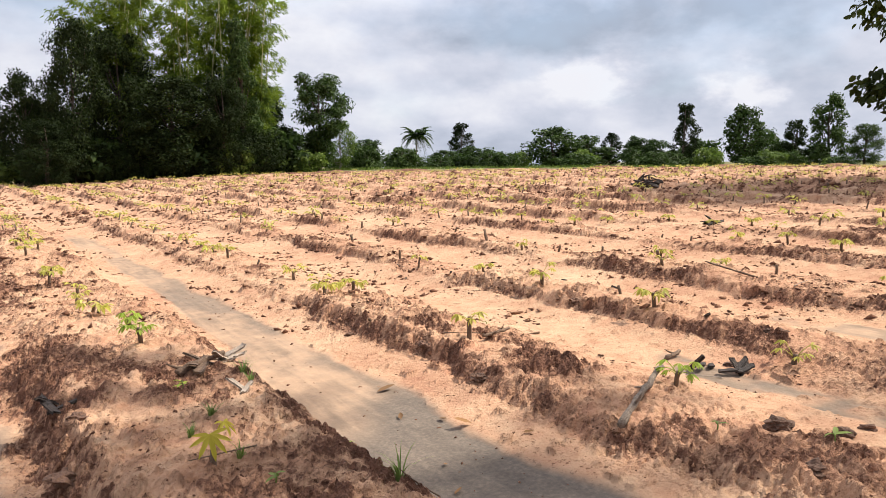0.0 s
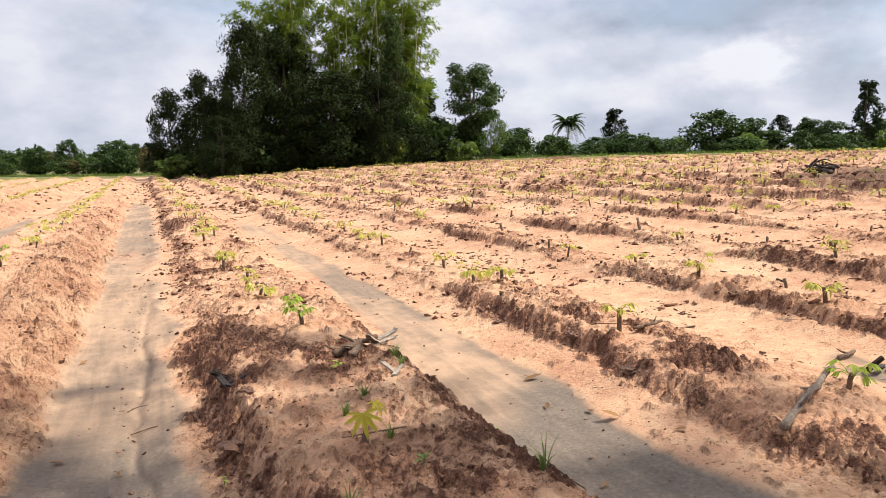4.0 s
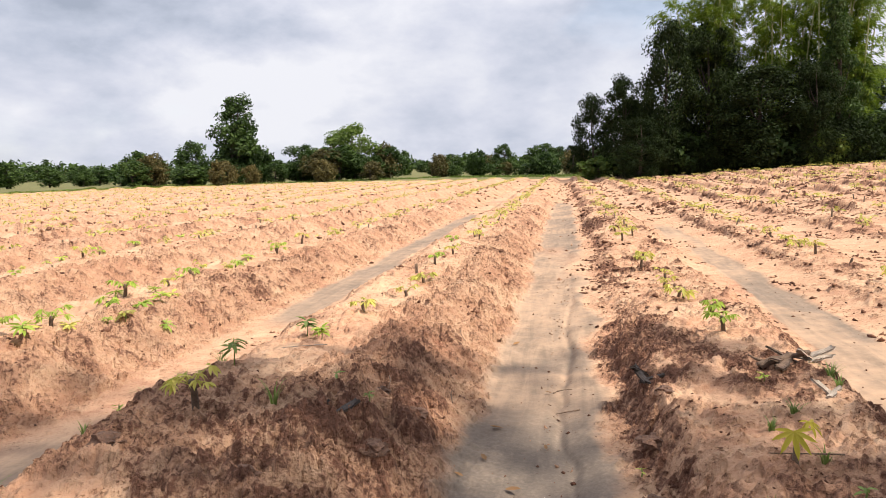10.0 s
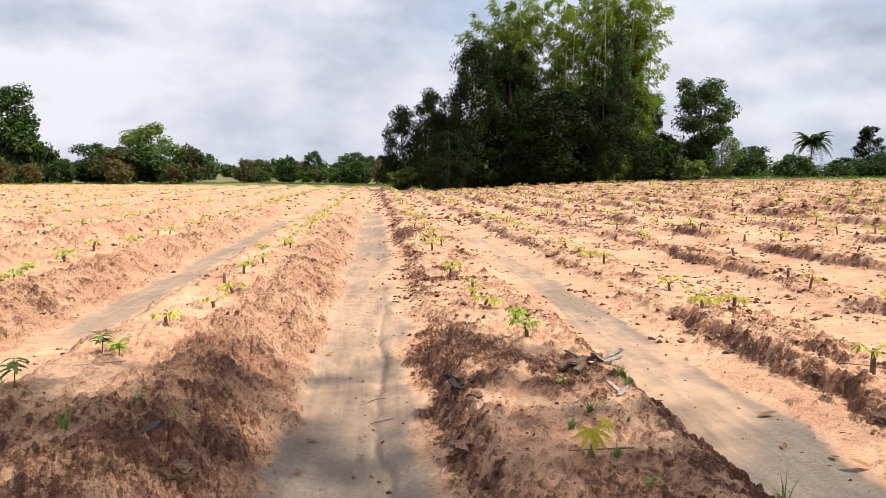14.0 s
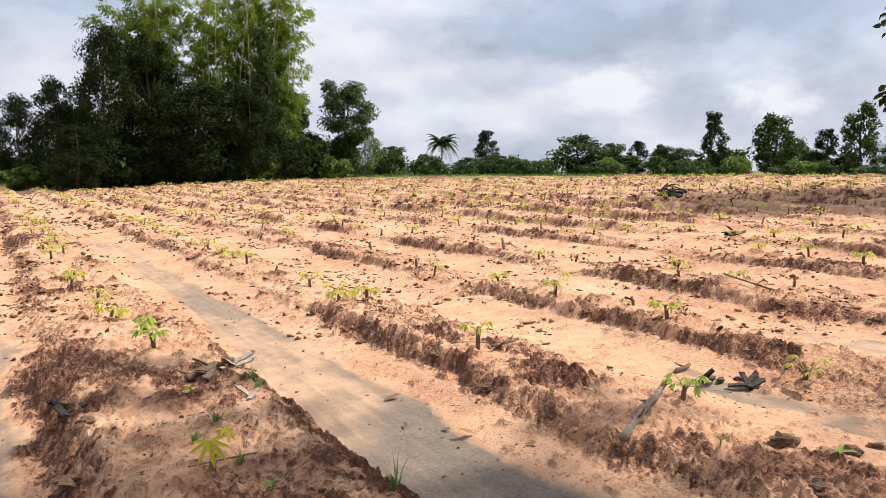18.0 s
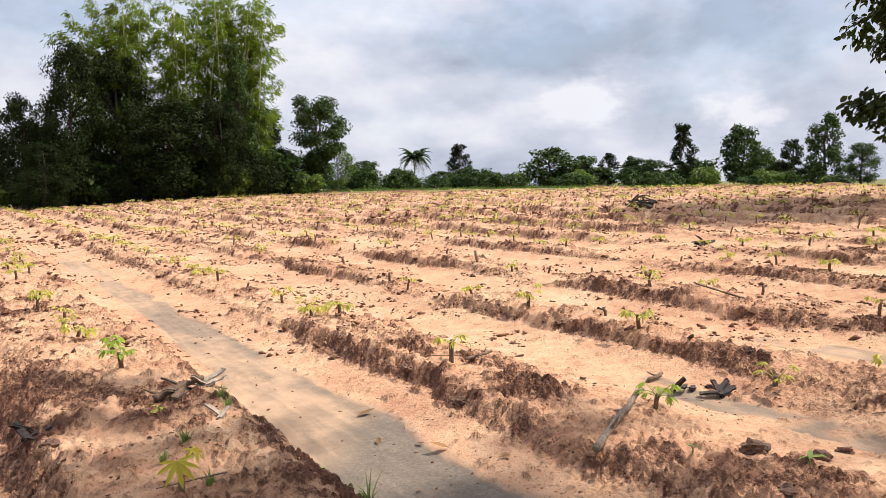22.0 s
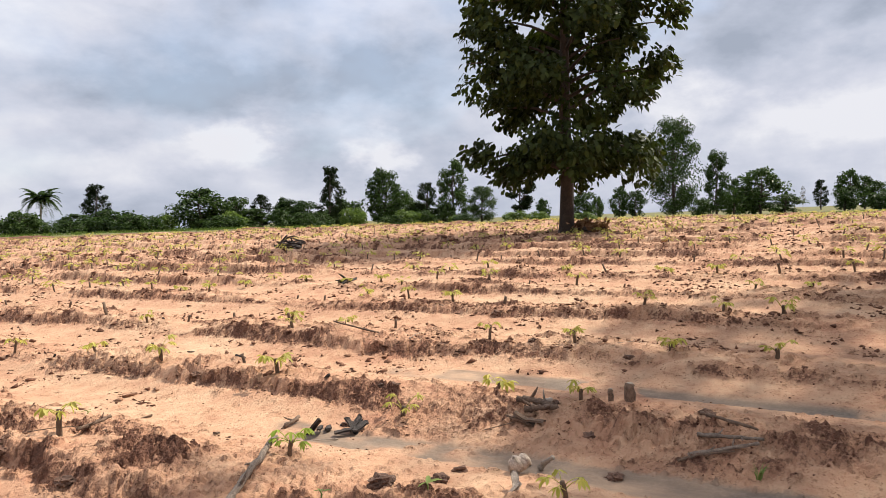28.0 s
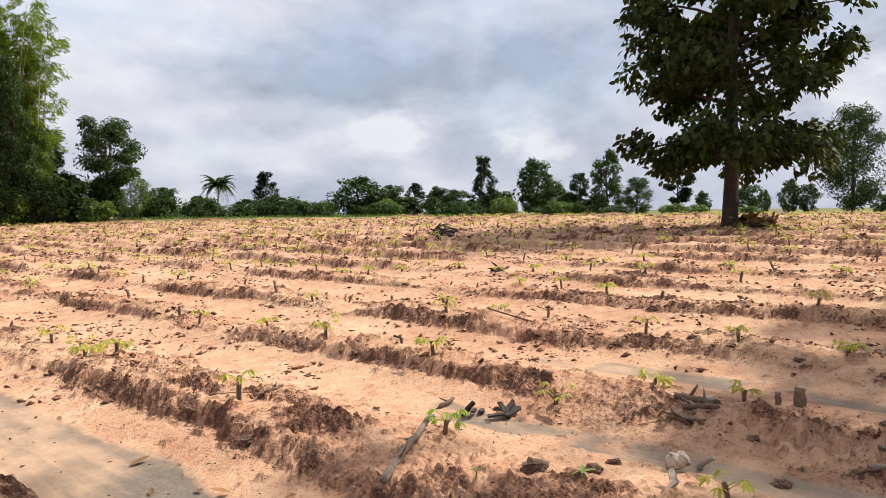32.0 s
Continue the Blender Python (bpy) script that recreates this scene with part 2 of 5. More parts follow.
    both = n.new("ShaderNodeMath")
    both.operation = "MULTIPLY"
    l.new(inv.outputs[0], both.inputs[0])
    l.new(more.outputs[0], both.inputs[1])
    l.new(both.outputs[0], keep.inputs[0])
    l.new(keep.outputs[0], hm.inputs[1])
    hm.inputs[2].default_value = 0.0
    bump_to(n, l, b, hm.outputs[0], 1.0, 0.045)
    return m


SOIL = soil_matter()
CLOD = rough_matter("clod_soil", (0.05, 0.026, 0.018), (0.22, 0.12, 0.075), 14.0, 0.95, 0.8, 0.01)
STAKE = rough_matter("cassava_bark", (0.055, 0.034, 0.022), (0.19, 0.122, 0.076), 30.0, 0.9, 0.7, 0.004)
DEAD_WOOD = rough_matter("weathered_wood", (0.040, 0.022, 0.014), (0.27, 0.175, 0.115), 40.0, 0.9, 0.8, 0.006)
CHAR = rough_matter("charred_bark", (0.015, 0.012, 0.011), (0.07, 0.05, 0.04), 20.0, 0.9, 0.8, 0.008)
BRANCH = rough_matter("weathered_branch", (0.085, 0.058, 0.042), (0.40, 0.31, 0.235), 45.0, 0.9, 0.9, 0.006)
PALE_WOOD = rough_matter("pale_bark", (0.16, 0.12, 0.09), (0.52, 0.43, 0.34), 34.0, 0.85, 0.6, 0.005)
TRUNK = rough_matter("tree_bark", (0.022, 0.016, 0.012), (0.085, 0.062, 0.046), 5.0, 0.95, 0.9, 0.03)
TRUNK_PALE = rough_matter("grey_bark", (0.16, 0.14, 0.12), (0.36, 0.32, 0.27), 4.0, 0.95, 0.8, 0.03)
CULM = rough_matter("bamboo_culm", (0.16, 0.19, 0.05), (0.42, 0.42, 0.15), 3.0, 0.5, 0.2, 0.01)
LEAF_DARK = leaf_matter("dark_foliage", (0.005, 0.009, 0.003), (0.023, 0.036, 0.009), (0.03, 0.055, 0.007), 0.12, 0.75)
LEAF_MID = leaf_matter("green_foliage", (0.013, 0.025, 0.008), (0.062, 0.098, 0.027), (0.06, 0.12, 0.02), 0.18)
LEAF_LIGHT = leaf_matter("light_foliage", (0.036, 0.064, 0.016), (0.14, 0.19, 0.05), (0.16, 0.25, 0.04), 0.3)
LEAF_BAMBOO = leaf_matter("bamboo_foliage", (0.028, 0.052, 0.009), (0.165, 0.215, 0.030), (0.22, 0.32, 0.026), 0.40)
LEAF_BROWN = leaf_matter("withered_foliage", (0.035, 0.033, 0.014), (0.13, 0.105, 0.042), (0.13, 0.11, 0.035), 0.2)
LEAF_TEAK = leaf_matter("broad_leaf_foliage", (0.009, 0.016, 0.005), (0.040, 0.056, 0.016), (0.07, 0.10, 0.012), 0.15, 0.6)
LEAF_YOUNG = leaf_matter("young_cassava_leaf", (0.30, 0.31, 0.060), (0.60, 0.53, 0.17), (0.60, 0.56, 0.12), 0.35, 0.5)
LEAF_YELLOW = leaf_matter("yellow_cassava_leaf", (0.50, 0.42, 0.05), (0.66, 0.55, 0.09), (0.66, 0.58, 0.08), 0.3, 0.5)
LEAF_GREEN = leaf_matter("green_cassava_leaf", (0.20, 0.30, 0.05), (0.38, 0.46, 0.10), (0.45, 0.58, 0.08), 0.35, 0.5)
LEAF_WEED = leaf_matter("weed_leaf", (0.085, 0.125, 0.036), (0.20, 0.26, 0.09), (0.24, 0.34, 0.07), 0.3, 0.5)
LEAF_DEAD = leaf_matter("dead_leaf", (0.14, 0.075, 0.035), (0.30, 0.17, 0.09), (0.2, 0.1, 0.04), 0.15, 0.8)


# ---------------------------------------------------------------- mesh tools
def mesh_np(name, V, F, mats, smooth=False, index=None):
    """A mesh from arrays of corners and of faces with equally many corners."""
    me = bpy.data.meshes.new(name)
    V, F = np.asarray(V, np.float32), np.asarray(F, np.int32)
    k = F.shape[1]
    me.vertices.add(len(V))
    me.vertices.foreach_set("co", V.ravel())
    me.loops.add(F.size)
    me.loops.foreach_set("vertex_index", F.ravel())
    me.polygons.add(len(F))
    me.polygons.foreach_set("loop_start", np.arange(0, F.size, k, dtype=np.int32))
    if smooth:
        me.polygons.foreach_set("use_smooth", np.ones(len(F), bool))
    for m in mats if isinstance(mats, (list, tuple)) else [mats]:
        me.materials.append(m)
    if index is not None:
        me.polygons.foreach_set("material_index", np.asarray(index, np.int32))
    me.update(calc_edges=True)
    return me


def part(name, me, parent, label=""):
    ob = new(name, me)
    ob.parent = parent
    return tagged(ob, label)


def thing(name, label, category, group="", at=(0, 0, 0), turn=0.0):
    ob = new(name)
    ob.empty_display_size = 0.1
    ob.matrix_basis = pose(*at, 0, 0, turn)
    return tagged(ob, label, category, group)


def hash2(ix, iy, seed):
    h = (ix.astype(np.int64) * 374761393 + iy.astype(np.int64) * 668265263 + seed * 1442695041) & 0xFFFFFFFF
    h = ((h ^ (h >> 13)) * 1274126177) & 0xFFFFFFFF
    return ((h ^ (h >> 16)) & 0xFFFF) / 65535.0


def value_noise(x, y, seed):
    ix, iy = np.floor(x), np.floor(y)
    fx, fy = x - ix, y - iy
    fx, fy = fx * fx * fx * (fx * (fx * 6 - 15) + 10), fy * fy * fy * (fy * (fy * 6 - 15) + 10)
    a, b = hash2(ix, iy, seed), hash2(ix + 1, iy, seed)
    c, d = hash2(ix, iy + 1, seed), hash2(ix + 1, iy + 1, seed)
    return (a + (b - a) * fx) * (1 - fy) + (c + (d - c) * fx) * fy - 0.5


def fbm(x, y, scale, octaves, seed, gain=0.5):
    out, amp, total = 0, 1.0, 0.0
    for o in range(octaves):
        out = out + amp * value_noise(x * scale + 17.3 * o, y * scale - 9.1 * o, seed + o)
        total += amp
        amp, scale = amp * gain, scale * 2.03
    return out / total


def smooth_step(a, b, x):
    t = np.clip((x - a) / (b - a), 0, 1)
    return t * t * (3 - 2 * t)


# ---------------------------------------------------------------- ground
# furrows run along y; their centres across the field
FURROWS = np.array([-2.02, -0.17, 1.41, 2.72, 3.80, 5.08])
FURROWS = np.concatenate([-2.02 - 1.80 * np.arange(40, 0, -1), FURROWS, 5.08 + 1.30 * np.arange(1, 50)])
FIRST = 40
FIELD_EDGE = [(-46, 40), (-40, 62), (-12, 72), (3, 52), (14, 44), (34, 36), (60, 24), (120, -4)]


def terrain(x, y):
    xp, xn, yp = np.maximum(x, 0), np.maximum(-x, 0), np.maximum(y, 0)
    far = np.maximum(np.hypot(x, y) - 70, 0)
    return (0.052 * xp / np.cbrt(1 + (xp / 26) ** 3) - 0.015 * np.minimum(xn, 120) - 0.004 * np.minimum(yp, 120)
            + 0.019 * far * np.clip(x / (np.abs(x) + np.abs(y) + 1), 0, 1) * smooth_step(0.0, 40.0, x - y))


def edge_distance(x, y):
    """How far inside the field a point lies; negative beyond its edge."""
    d = np.full(np.shape(x), 1e9)
    for (ax, ay), (bx, by) in zip(FIELD_EDGE, FIELD_EDGE[1:]):
        ex, ey = bx - ax, by - ay
        n = math.hypot(ex, ey)
        d = np.minimum(d, ((x - ax) * ey - (y - ay) * ex) / n)
    return np.minimum(d, x + 46 + 0 * y)


def clod_field(x, y, scale, seed, fill):
    """Height of half-sunk lumps, one at most in each cell of a jittered grid."""
    X, Y = x * scale, y * scale
    X, Y = X + 0.5 * value_noise(X * 1.9, Y * 1.9, seed + 7) + 0.3 * value_noise(X * 4.3, Y * 4.3, seed + 9), Y + 0.5 * value_noise(X * 1.9 + 40, Y * 1.9, seed + 8) + 0.3 * value_noise(X * 4.3, Y * 4.3 + 40, seed + 9)
    ix, iy = np.floor(X), np.floor(Y)
    out = np.zeros(np.shape(x))
    for di in (-1, 0, 1):
        for dj in (-1, 0, 1):
            cx, cy = ix + di, iy + dj
            s = hash2(cx, cy, seed + 2)
            rad = 0.22 + 0.46 * ((s * 37.0) % 1.0) ** 1.5
            d2 = ((X - cx - hash2(cx, cy, seed)) ** 2 + (Y - cy - hash2(cx, cy, seed + 1)) ** 2) / rad ** 2
            out = np.maximum(out, np.where(s < fill, rad * np.minimum(np.sqrt(np.maximum(1 - d2, 0)), 0.70 - 0.25 * d2), 0))
    return out / scale


def ground_parts(x, y):
    base = terrain(x, y)
    wob = 0.09 * fbm(x * 0.3, y, 0.35, 3, 5) + 0.05 * fbm(x, y, 1.7, 2, 9)
    xs = x + wob * 1.6
    k = np.clip(np.searchsorted(FURROWS, xs) - 1, 0, len(FURROWS) - 2)
    pitch = FURROWS[k + 1] - FURROWS[k]
    s = (xs - FURROWS[k]) / pitch
    mid = k - FIRST
    size = np.where(mid == 1, 1.25, np.where(mid == 2, 1.05, 1.0))
    rough = fbm(x, y, 2.3, 3, 21)
    bank = 0.30 + 0.11 * fbm(x * 0.4, y, 1.1, 3, 31) + 0.06 * fbm(x, y, 5.0, 2, 33) + 0.018 * fbm(x, y, 13.0, 2, 35) + 0.03 * np.sin(k * 2.4) - 1.1 * clod_field(x, y, 11.0, 641, 0.8) / pitch
    step = size * np.clip(0.050 + 0.15 * fbm(x * 0.3, y, 0.8, 2, 37), 0.010, 0.095)
    step = step * (1 + 0.35 * smooth_step(6.0, 15.0, np.hypot(x, y))) * (1 - 0.55 * smooth_step(2.7, 2.0, y + 0.3 * x - 0.4) * smooth_step(1.5, 2.2, x))
    low = -0.045 + size * 0.036 * smooth_step(0.10, 0.34, s)
    rise = smooth_step(bank, bank + np.where(mid == 1, 0.10, 0.085), s)
    row = low + rise * step + 0.03 * rough * smooth_step(0.15, 0.4, s)
    fall = np.where(mid == 1, smooth_step(0.70, 0.85, s + 0.05 * fbm(x, y, 3.0, 3, 41)), smooth_step(0.50, 0.95, s))
    row = row * (1 - fall) - 0.045 * fall
    # left of the middle furrow the ridges are rounder on both flanks
    sym = -0.05 + 0.20 * smooth_step(0.12, 0.36, s) * (1 - smooth_step(0.68, 0.92, s)) * (1 + 0.3 * rough)
    wl_ = smooth_step(-0.05, -0.25, x)
    row = row * (1 - wl_) + sym * wl_
    ridge = np.clip((row + 0.03) / 0.06, 0, 1)
    inside = smooth_step(-0.3, 0.5, edge_distance(x, y))
    dist = np.hypot(x, y)
    near = 1 / (1 + (dist / 30) ** 2)
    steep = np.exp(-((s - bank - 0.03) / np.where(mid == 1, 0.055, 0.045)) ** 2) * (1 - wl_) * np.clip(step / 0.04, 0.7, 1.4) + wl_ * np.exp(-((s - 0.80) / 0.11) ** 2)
    edge = np.exp(-((s - 0.75) / 0.04) ** 2) * (mid == 1) * smooth_step(4.6, 3.4, y)
    patch = fbm(x, y * 0.7, 2.4, 5, 77, 0.62)
    thr = 0.10 - 0.05 * smooth_step(4.0, 13.0, dist)
    heap = smooth_step(thr + 0.02, thr + 0.065, patch - 0.05 * smooth_step(0.55, 0.9, s)) * ridge
    flank = wl_ * smooth_step(0.54, 0.66, s) * smooth_step(0.96, 0.86, s)
    # the steep term darkens bank faces for their soil and, in colour, their shade
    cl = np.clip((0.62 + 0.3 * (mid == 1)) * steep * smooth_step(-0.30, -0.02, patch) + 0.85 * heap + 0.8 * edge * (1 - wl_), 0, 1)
    lump = np.abs(fbm(x, y, 9.0, 4, 91, 0.6))
    fine = fbm(x, y, 22.0, 3, 101, 0.6)
    pits = smooth_step(0.10, 0.24, fbm(x, y, 11.0, 3, 107, 0.6))
    grit = fbm(x, y, 48.0, 2, 121, 0.6)
    z = row + cl * (0.05 * lump - 0.02 + 0.05 * np.abs(fine) + 0.03 * grit) + (1 - cl) * ridge * (0.016 * fine + 0.020 * pits + 0.008 * grit)
    # drag marks down the rounded flanks
    z = z + wl_ * ridge * 0.040 * fbm(x * 0.55 - y * 0.35, y + 0.5 * x, 7.5, 3, 141)
    z = z + ridge * 0.045 * fbm(x, y, 4.2, 3, 111)
    # the heap of darker soil at the end of the ridge on the left, and its neighbours by the path; m3 and m4 are also
    # tinted darker as shade
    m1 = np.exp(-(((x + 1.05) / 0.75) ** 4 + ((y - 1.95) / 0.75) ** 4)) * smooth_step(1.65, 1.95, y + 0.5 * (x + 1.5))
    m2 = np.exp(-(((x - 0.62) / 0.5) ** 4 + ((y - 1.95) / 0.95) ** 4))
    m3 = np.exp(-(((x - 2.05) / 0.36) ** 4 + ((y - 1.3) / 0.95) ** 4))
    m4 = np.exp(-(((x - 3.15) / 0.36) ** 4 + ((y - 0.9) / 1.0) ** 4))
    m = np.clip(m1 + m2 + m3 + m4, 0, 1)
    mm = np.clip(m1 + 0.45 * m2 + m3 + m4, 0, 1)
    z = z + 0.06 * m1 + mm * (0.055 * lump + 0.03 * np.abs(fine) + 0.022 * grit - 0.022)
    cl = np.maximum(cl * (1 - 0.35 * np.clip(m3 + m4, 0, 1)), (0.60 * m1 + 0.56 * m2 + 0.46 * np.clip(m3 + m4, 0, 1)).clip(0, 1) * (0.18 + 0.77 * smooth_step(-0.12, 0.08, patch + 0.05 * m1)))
    wide = np.where(mid == 0, 0.125, np.where(mid == 1, 0.165, np.where(mid == 2, 0.095, 0.07))) - 0.02 * smooth_step(3.5, 7.0, y)
    silt = 1 - smooth_step(wide - 0.012, wide + 0.04, np.minimum(s * np.where(mid == 1, 0.85, 1.0), (1 - s) * np.where(mid == 1, 0.95 + 0.65 * smooth_step(2.4, 4.0, y), 1.25)) + 0.12 * fbm(x, y * 0.8, 2.4, 5, 151, 0.6))
    wet = smooth_step(-0.10, 0.06, fbm(x, y * 0.35, 0.8, 3, 171) + 0.14 - 0.022 * np.maximum(y - 4, 0) - 0.6 * smooth_step(1.9, 2.3, x) * smooth_step(2.0, 3.0, y) + 0.12 * smooth_step(2.3, 2.6, x) * smooth_step(2.6, 1.8, y) + 0.16 * smooth_step(0.7, 0.4, np.abs(x + 0.1)) + 0.16 * smooth_step(0.5, 0.3, np.abs(x - 1.35)))
    silt = silt * np.where(x > 2.1, smooth_step(-0.17, -0.02, fbm(x, y, 2.6, 4, 155)), 1.0)
    silt = silt * wet * smooth_step(4.6, 4.1, x) * smooth_step(-3.3, -2.7, x)
    z = z - 0.014 * np.exp(-((x + 0.02 + 0.14 * fbm(x * 0.1, y, 1.3, 3, 191) + 0.05 * fbm(x * 0.1, y, 6.0, 2, 193)) / 0.020) ** 2) * silt * smooth_step(7.0, 4.0, y)
    z = z - 0.008 * silt + silt * (0.030 * fbm(x, y * 0.6, 2.6, 4, 181) + 0.008 * fbm(x, y, 16.0, 3, 183)
                                  + 0.06 * smooth_step(0.02, 0.18, x + 0.10) * (0.55 - np.abs(value_noise(x * 2.2 + 0.6 * y, y * 2.6, 187))) * (np.abs(x) < 0.6))
    cl = cl * (1 - 0.5 * wl_ * (1 - m))
    # clods and crumbs, closest where the soil was turned
    loose = np.clip(smooth_step(0.02, 0.16, fbm(x, y, 3.2, 3, 333)) + 0.85 * smooth_step(3.2, 7.0, dist) * smooth_step(0.3, 0.45, s) * smooth_step(0.0, 1.0, x), 0, 1) * ridge
    bare = (1 - silt) * inside
    close, mid_way = smooth_step(9.0, 5.0, dist), smooth_step(24.0, 12.0, dist)
    turned = np.clip(cl + 0.95 * flank, 0, 1)
    c0 = clod_field(x, y, 5.4, 601, (0.05 + 0.30 * loose + 0.40 * turned) * (1 - mid_way))
    c1 = clod_field(x, y, 8.5, 611, (0.60 * turned + (0.09 + 0.24 * smooth_step(3.5, 6.0, dist)) * loose + 0.006) * bare)
    c2 = clod_field(x, y, 19.0, 621, (0.80 * turned + 0.40 * loose + 0.045) * bare)
    c3 = clod_field(x, y, 44.0, 631, (0.70 * turned + 0.50 * loose + 0.14) * bare) * close
    calm = 1 - 0.4 * np.clip(steep, 0, 1) * (1 - wl_)
    z = z + flank * mid_way * (0.30 * c1 + 0.35 * c2) + 0.36 * c0 + calm * (mid_way * (0.46 * c1 + 0.70 * c2) + 0.85 * c3)
    # m3 and m4 weigh most here: the shade over them is part of the tint
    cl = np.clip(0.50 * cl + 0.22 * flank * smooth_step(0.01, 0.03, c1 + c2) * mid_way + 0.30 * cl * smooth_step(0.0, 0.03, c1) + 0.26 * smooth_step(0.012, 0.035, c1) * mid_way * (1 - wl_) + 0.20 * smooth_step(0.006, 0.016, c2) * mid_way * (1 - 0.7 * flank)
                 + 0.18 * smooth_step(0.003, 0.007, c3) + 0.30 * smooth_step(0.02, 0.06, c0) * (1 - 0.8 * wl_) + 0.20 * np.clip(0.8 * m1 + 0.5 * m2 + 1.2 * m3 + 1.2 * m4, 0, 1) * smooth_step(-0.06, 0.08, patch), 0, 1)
    rough = np.maximum(cl, np.maximum(flank, smooth_step(0.004, 0.012, np.maximum(c1, np.maximum(c2, c3))))) * bare
    return base, z * inside, cl * inside, silt * inside, inside, dist, rough


def damp_shaded_silt(x, y):
    """Where the silt is dark grey: still wet, or with the near shade put into its colour."""
    w = fbm(x, y, 1.6, 4, 301)
    # the steps along y follow the edge of the tree shade across the furrows
    f1 = np.maximum(smooth_step(2.9, 2.4, y + 0.6 * (1.41 - x) + 0.5 * w), (0.05 + 0.65 * smooth_step(-0.05, 0.09, x - 1.36 + 0.7 * w)) * smooth_step(9.0, 4.5, y))
    f0 = np.maximum(0.9 * smooth_step(3.3, 2.6, y + 0.3 * w), 0.08 + 0.45 * smooth_step(-0.02, 0.12, w + 0.3 * (x + 0.12)))
    f2 = np.clip(0.72 + 1.9 * w, 0.0, 1.0)
    # shade inside the groove, drawn as a darker line
    rill = np.exp(-((x + 0.02 + 0.14 * fbm(x * 0.1, y, 1.3, 3, 191) + 0.05 * fbm(x * 0.1, y, 6.0, 2, 193)) / 0.014) ** 2) * 0.7 * smooth_step(-0.05, 0.12, fbm(x, y, 2.8, 3, 311))
    f0 = np.where(x < -1.2, 0.45 + 0.8 * w, f0)
    return np.where(x > 2.2, f2, np.where(x > 0.6, f1, np.maximum(f0, rill)))


SHEET = {}


def ground_heights(x, y):
    """Height of the finished sheet at arrays of places."""
    x, y = np.asarray(x, float) - SHEET["at"][0], np.asarray(y, float) - SHEET["at"][1]
    rings, spokes, Z = SHEET["rings"], SHEET["spokes"], SHEET["z"]
    d = np.clip(np.hypot(x, y), rings[0], rings[-2])
    a = np.mod(np.arctan2(x, y) - spokes[0], 2 * np.pi) + spokes[0]
    i = np.clip(np.searchsorted(rings, d, side="right") - 1, 0, len(rings) - 2)
    j = np.clip(np.searchsorted(spokes, a, side="right") - 1, 0, len(spokes) - 1)
    k = (j + 1) % len(spokes)
    end = np.where(k == 0, spokes[0] + 2 * np.pi, spokes[k])
    u, v = (d - rings[i]) / (rings[i + 1] - rings[i]), (a - spokes[j]) / (end - spokes[j])
    return (Z[i, j] * (1 - v) + Z[i, k] * v) * (1 - u) + (Z[i + 1, j] * (1 - v) + Z[i + 1, k] * v) * u


def ground_height(x, y):
    return float(ground_heights(np.array([float(x)]), np.array([float(y)]))[0])


def bund(x, y):
    e = edge_distance(x, y)
    rightside = smooth_step(9, 16, x)
    return rightside * 0.17 * np.exp(-((e + 0.3 + 0.5 * fbm(x, y, 0.3, 2, 201)) / 0.45) ** 2) * (0.75 + 1.2 * fbm(x, y, 0.8, 3, 211))


def build_ground():
    # rings and spokes round the standpoint: close where the rows are seen from near by
    rings = [0.0005]
    while rings[-1] < 4000:
        v = rings[-1]
        rings.append(v + (0.05 if v < 1.7 else (0.0036 * v if v < 9 else (0.006 * v if v < 14 else (0.009 * v if v < 62 else 0.15 * v)))))
    fine = np.arange(-47.0, 97.0, 0.125)
    rings, spokes = np.array(rings), np.radians(np.concatenate([fine, np.arange(97.0, 313.0, 2.0)]))
    A, D = np.meshgrid(spokes, rings)
    X, Y = 0.08 + D * np.sin(A), 0.03 + D * np.cos(A)
    base, z, cl, silt, inside, dist, rough = ground_parts(X, Y)
    Z = base + z + bund(X, Y) + (1 - inside) * 0.12 * fbm(X, Y, 0.7, 3, 221)
    na, nr = len(spokes), len(rings)
    SHEET.update(at=(0.08, 0.03), rings=rings, spokes=spokes, z=Z)
    V = np.stack([X, Y, Z], -1).reshape(-1, 3)
    i, j = np.meshgrid(np.arange(nr - 1), np.arange(na), indexing="ij")
    a, b = (i * na + j).ravel(), (i * na + (j + 1) % na).ravel()
    F = np.stack([a, a + na, b + na, b], 1)
    me = mesh_np("ground", V, F, SOIL, True)
    me.polygons.foreach_set("use_smooth", (rough.ravel()[F].max(1) < 0.10) | (dist.ravel()[F[:, 0]] > 40))
    for nm, val in (("silt", silt), ("crumbly", rough), ("damp_shade", damp_shaded_silt(X, Y)), ("clods_and_shade", np.maximum(cl, 0.8 * np.clip(bund(X, Y) / 0.03, 0, 1))), ("grassy", 1 - smooth_step(-1.6, -0.4, edge_distance(X, Y) + 0.9 * fbm(X, Y, 0.5, 3, 231)))):
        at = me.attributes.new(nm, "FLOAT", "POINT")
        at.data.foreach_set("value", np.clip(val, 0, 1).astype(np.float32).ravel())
    ob = new("ground", me)
    tagged(ob, "ploughed red sandy soil in ridges with grey silt in the furrows", "ground", "", "structure")
    return ob


build_ground()


# ---------------------------------------------------------------- trees
rng = np.random.default_rng(7)


def unit(v):
    return v / np.maximum(np.linalg.norm(v, axis=-1, keepdims=True), 1e-9)


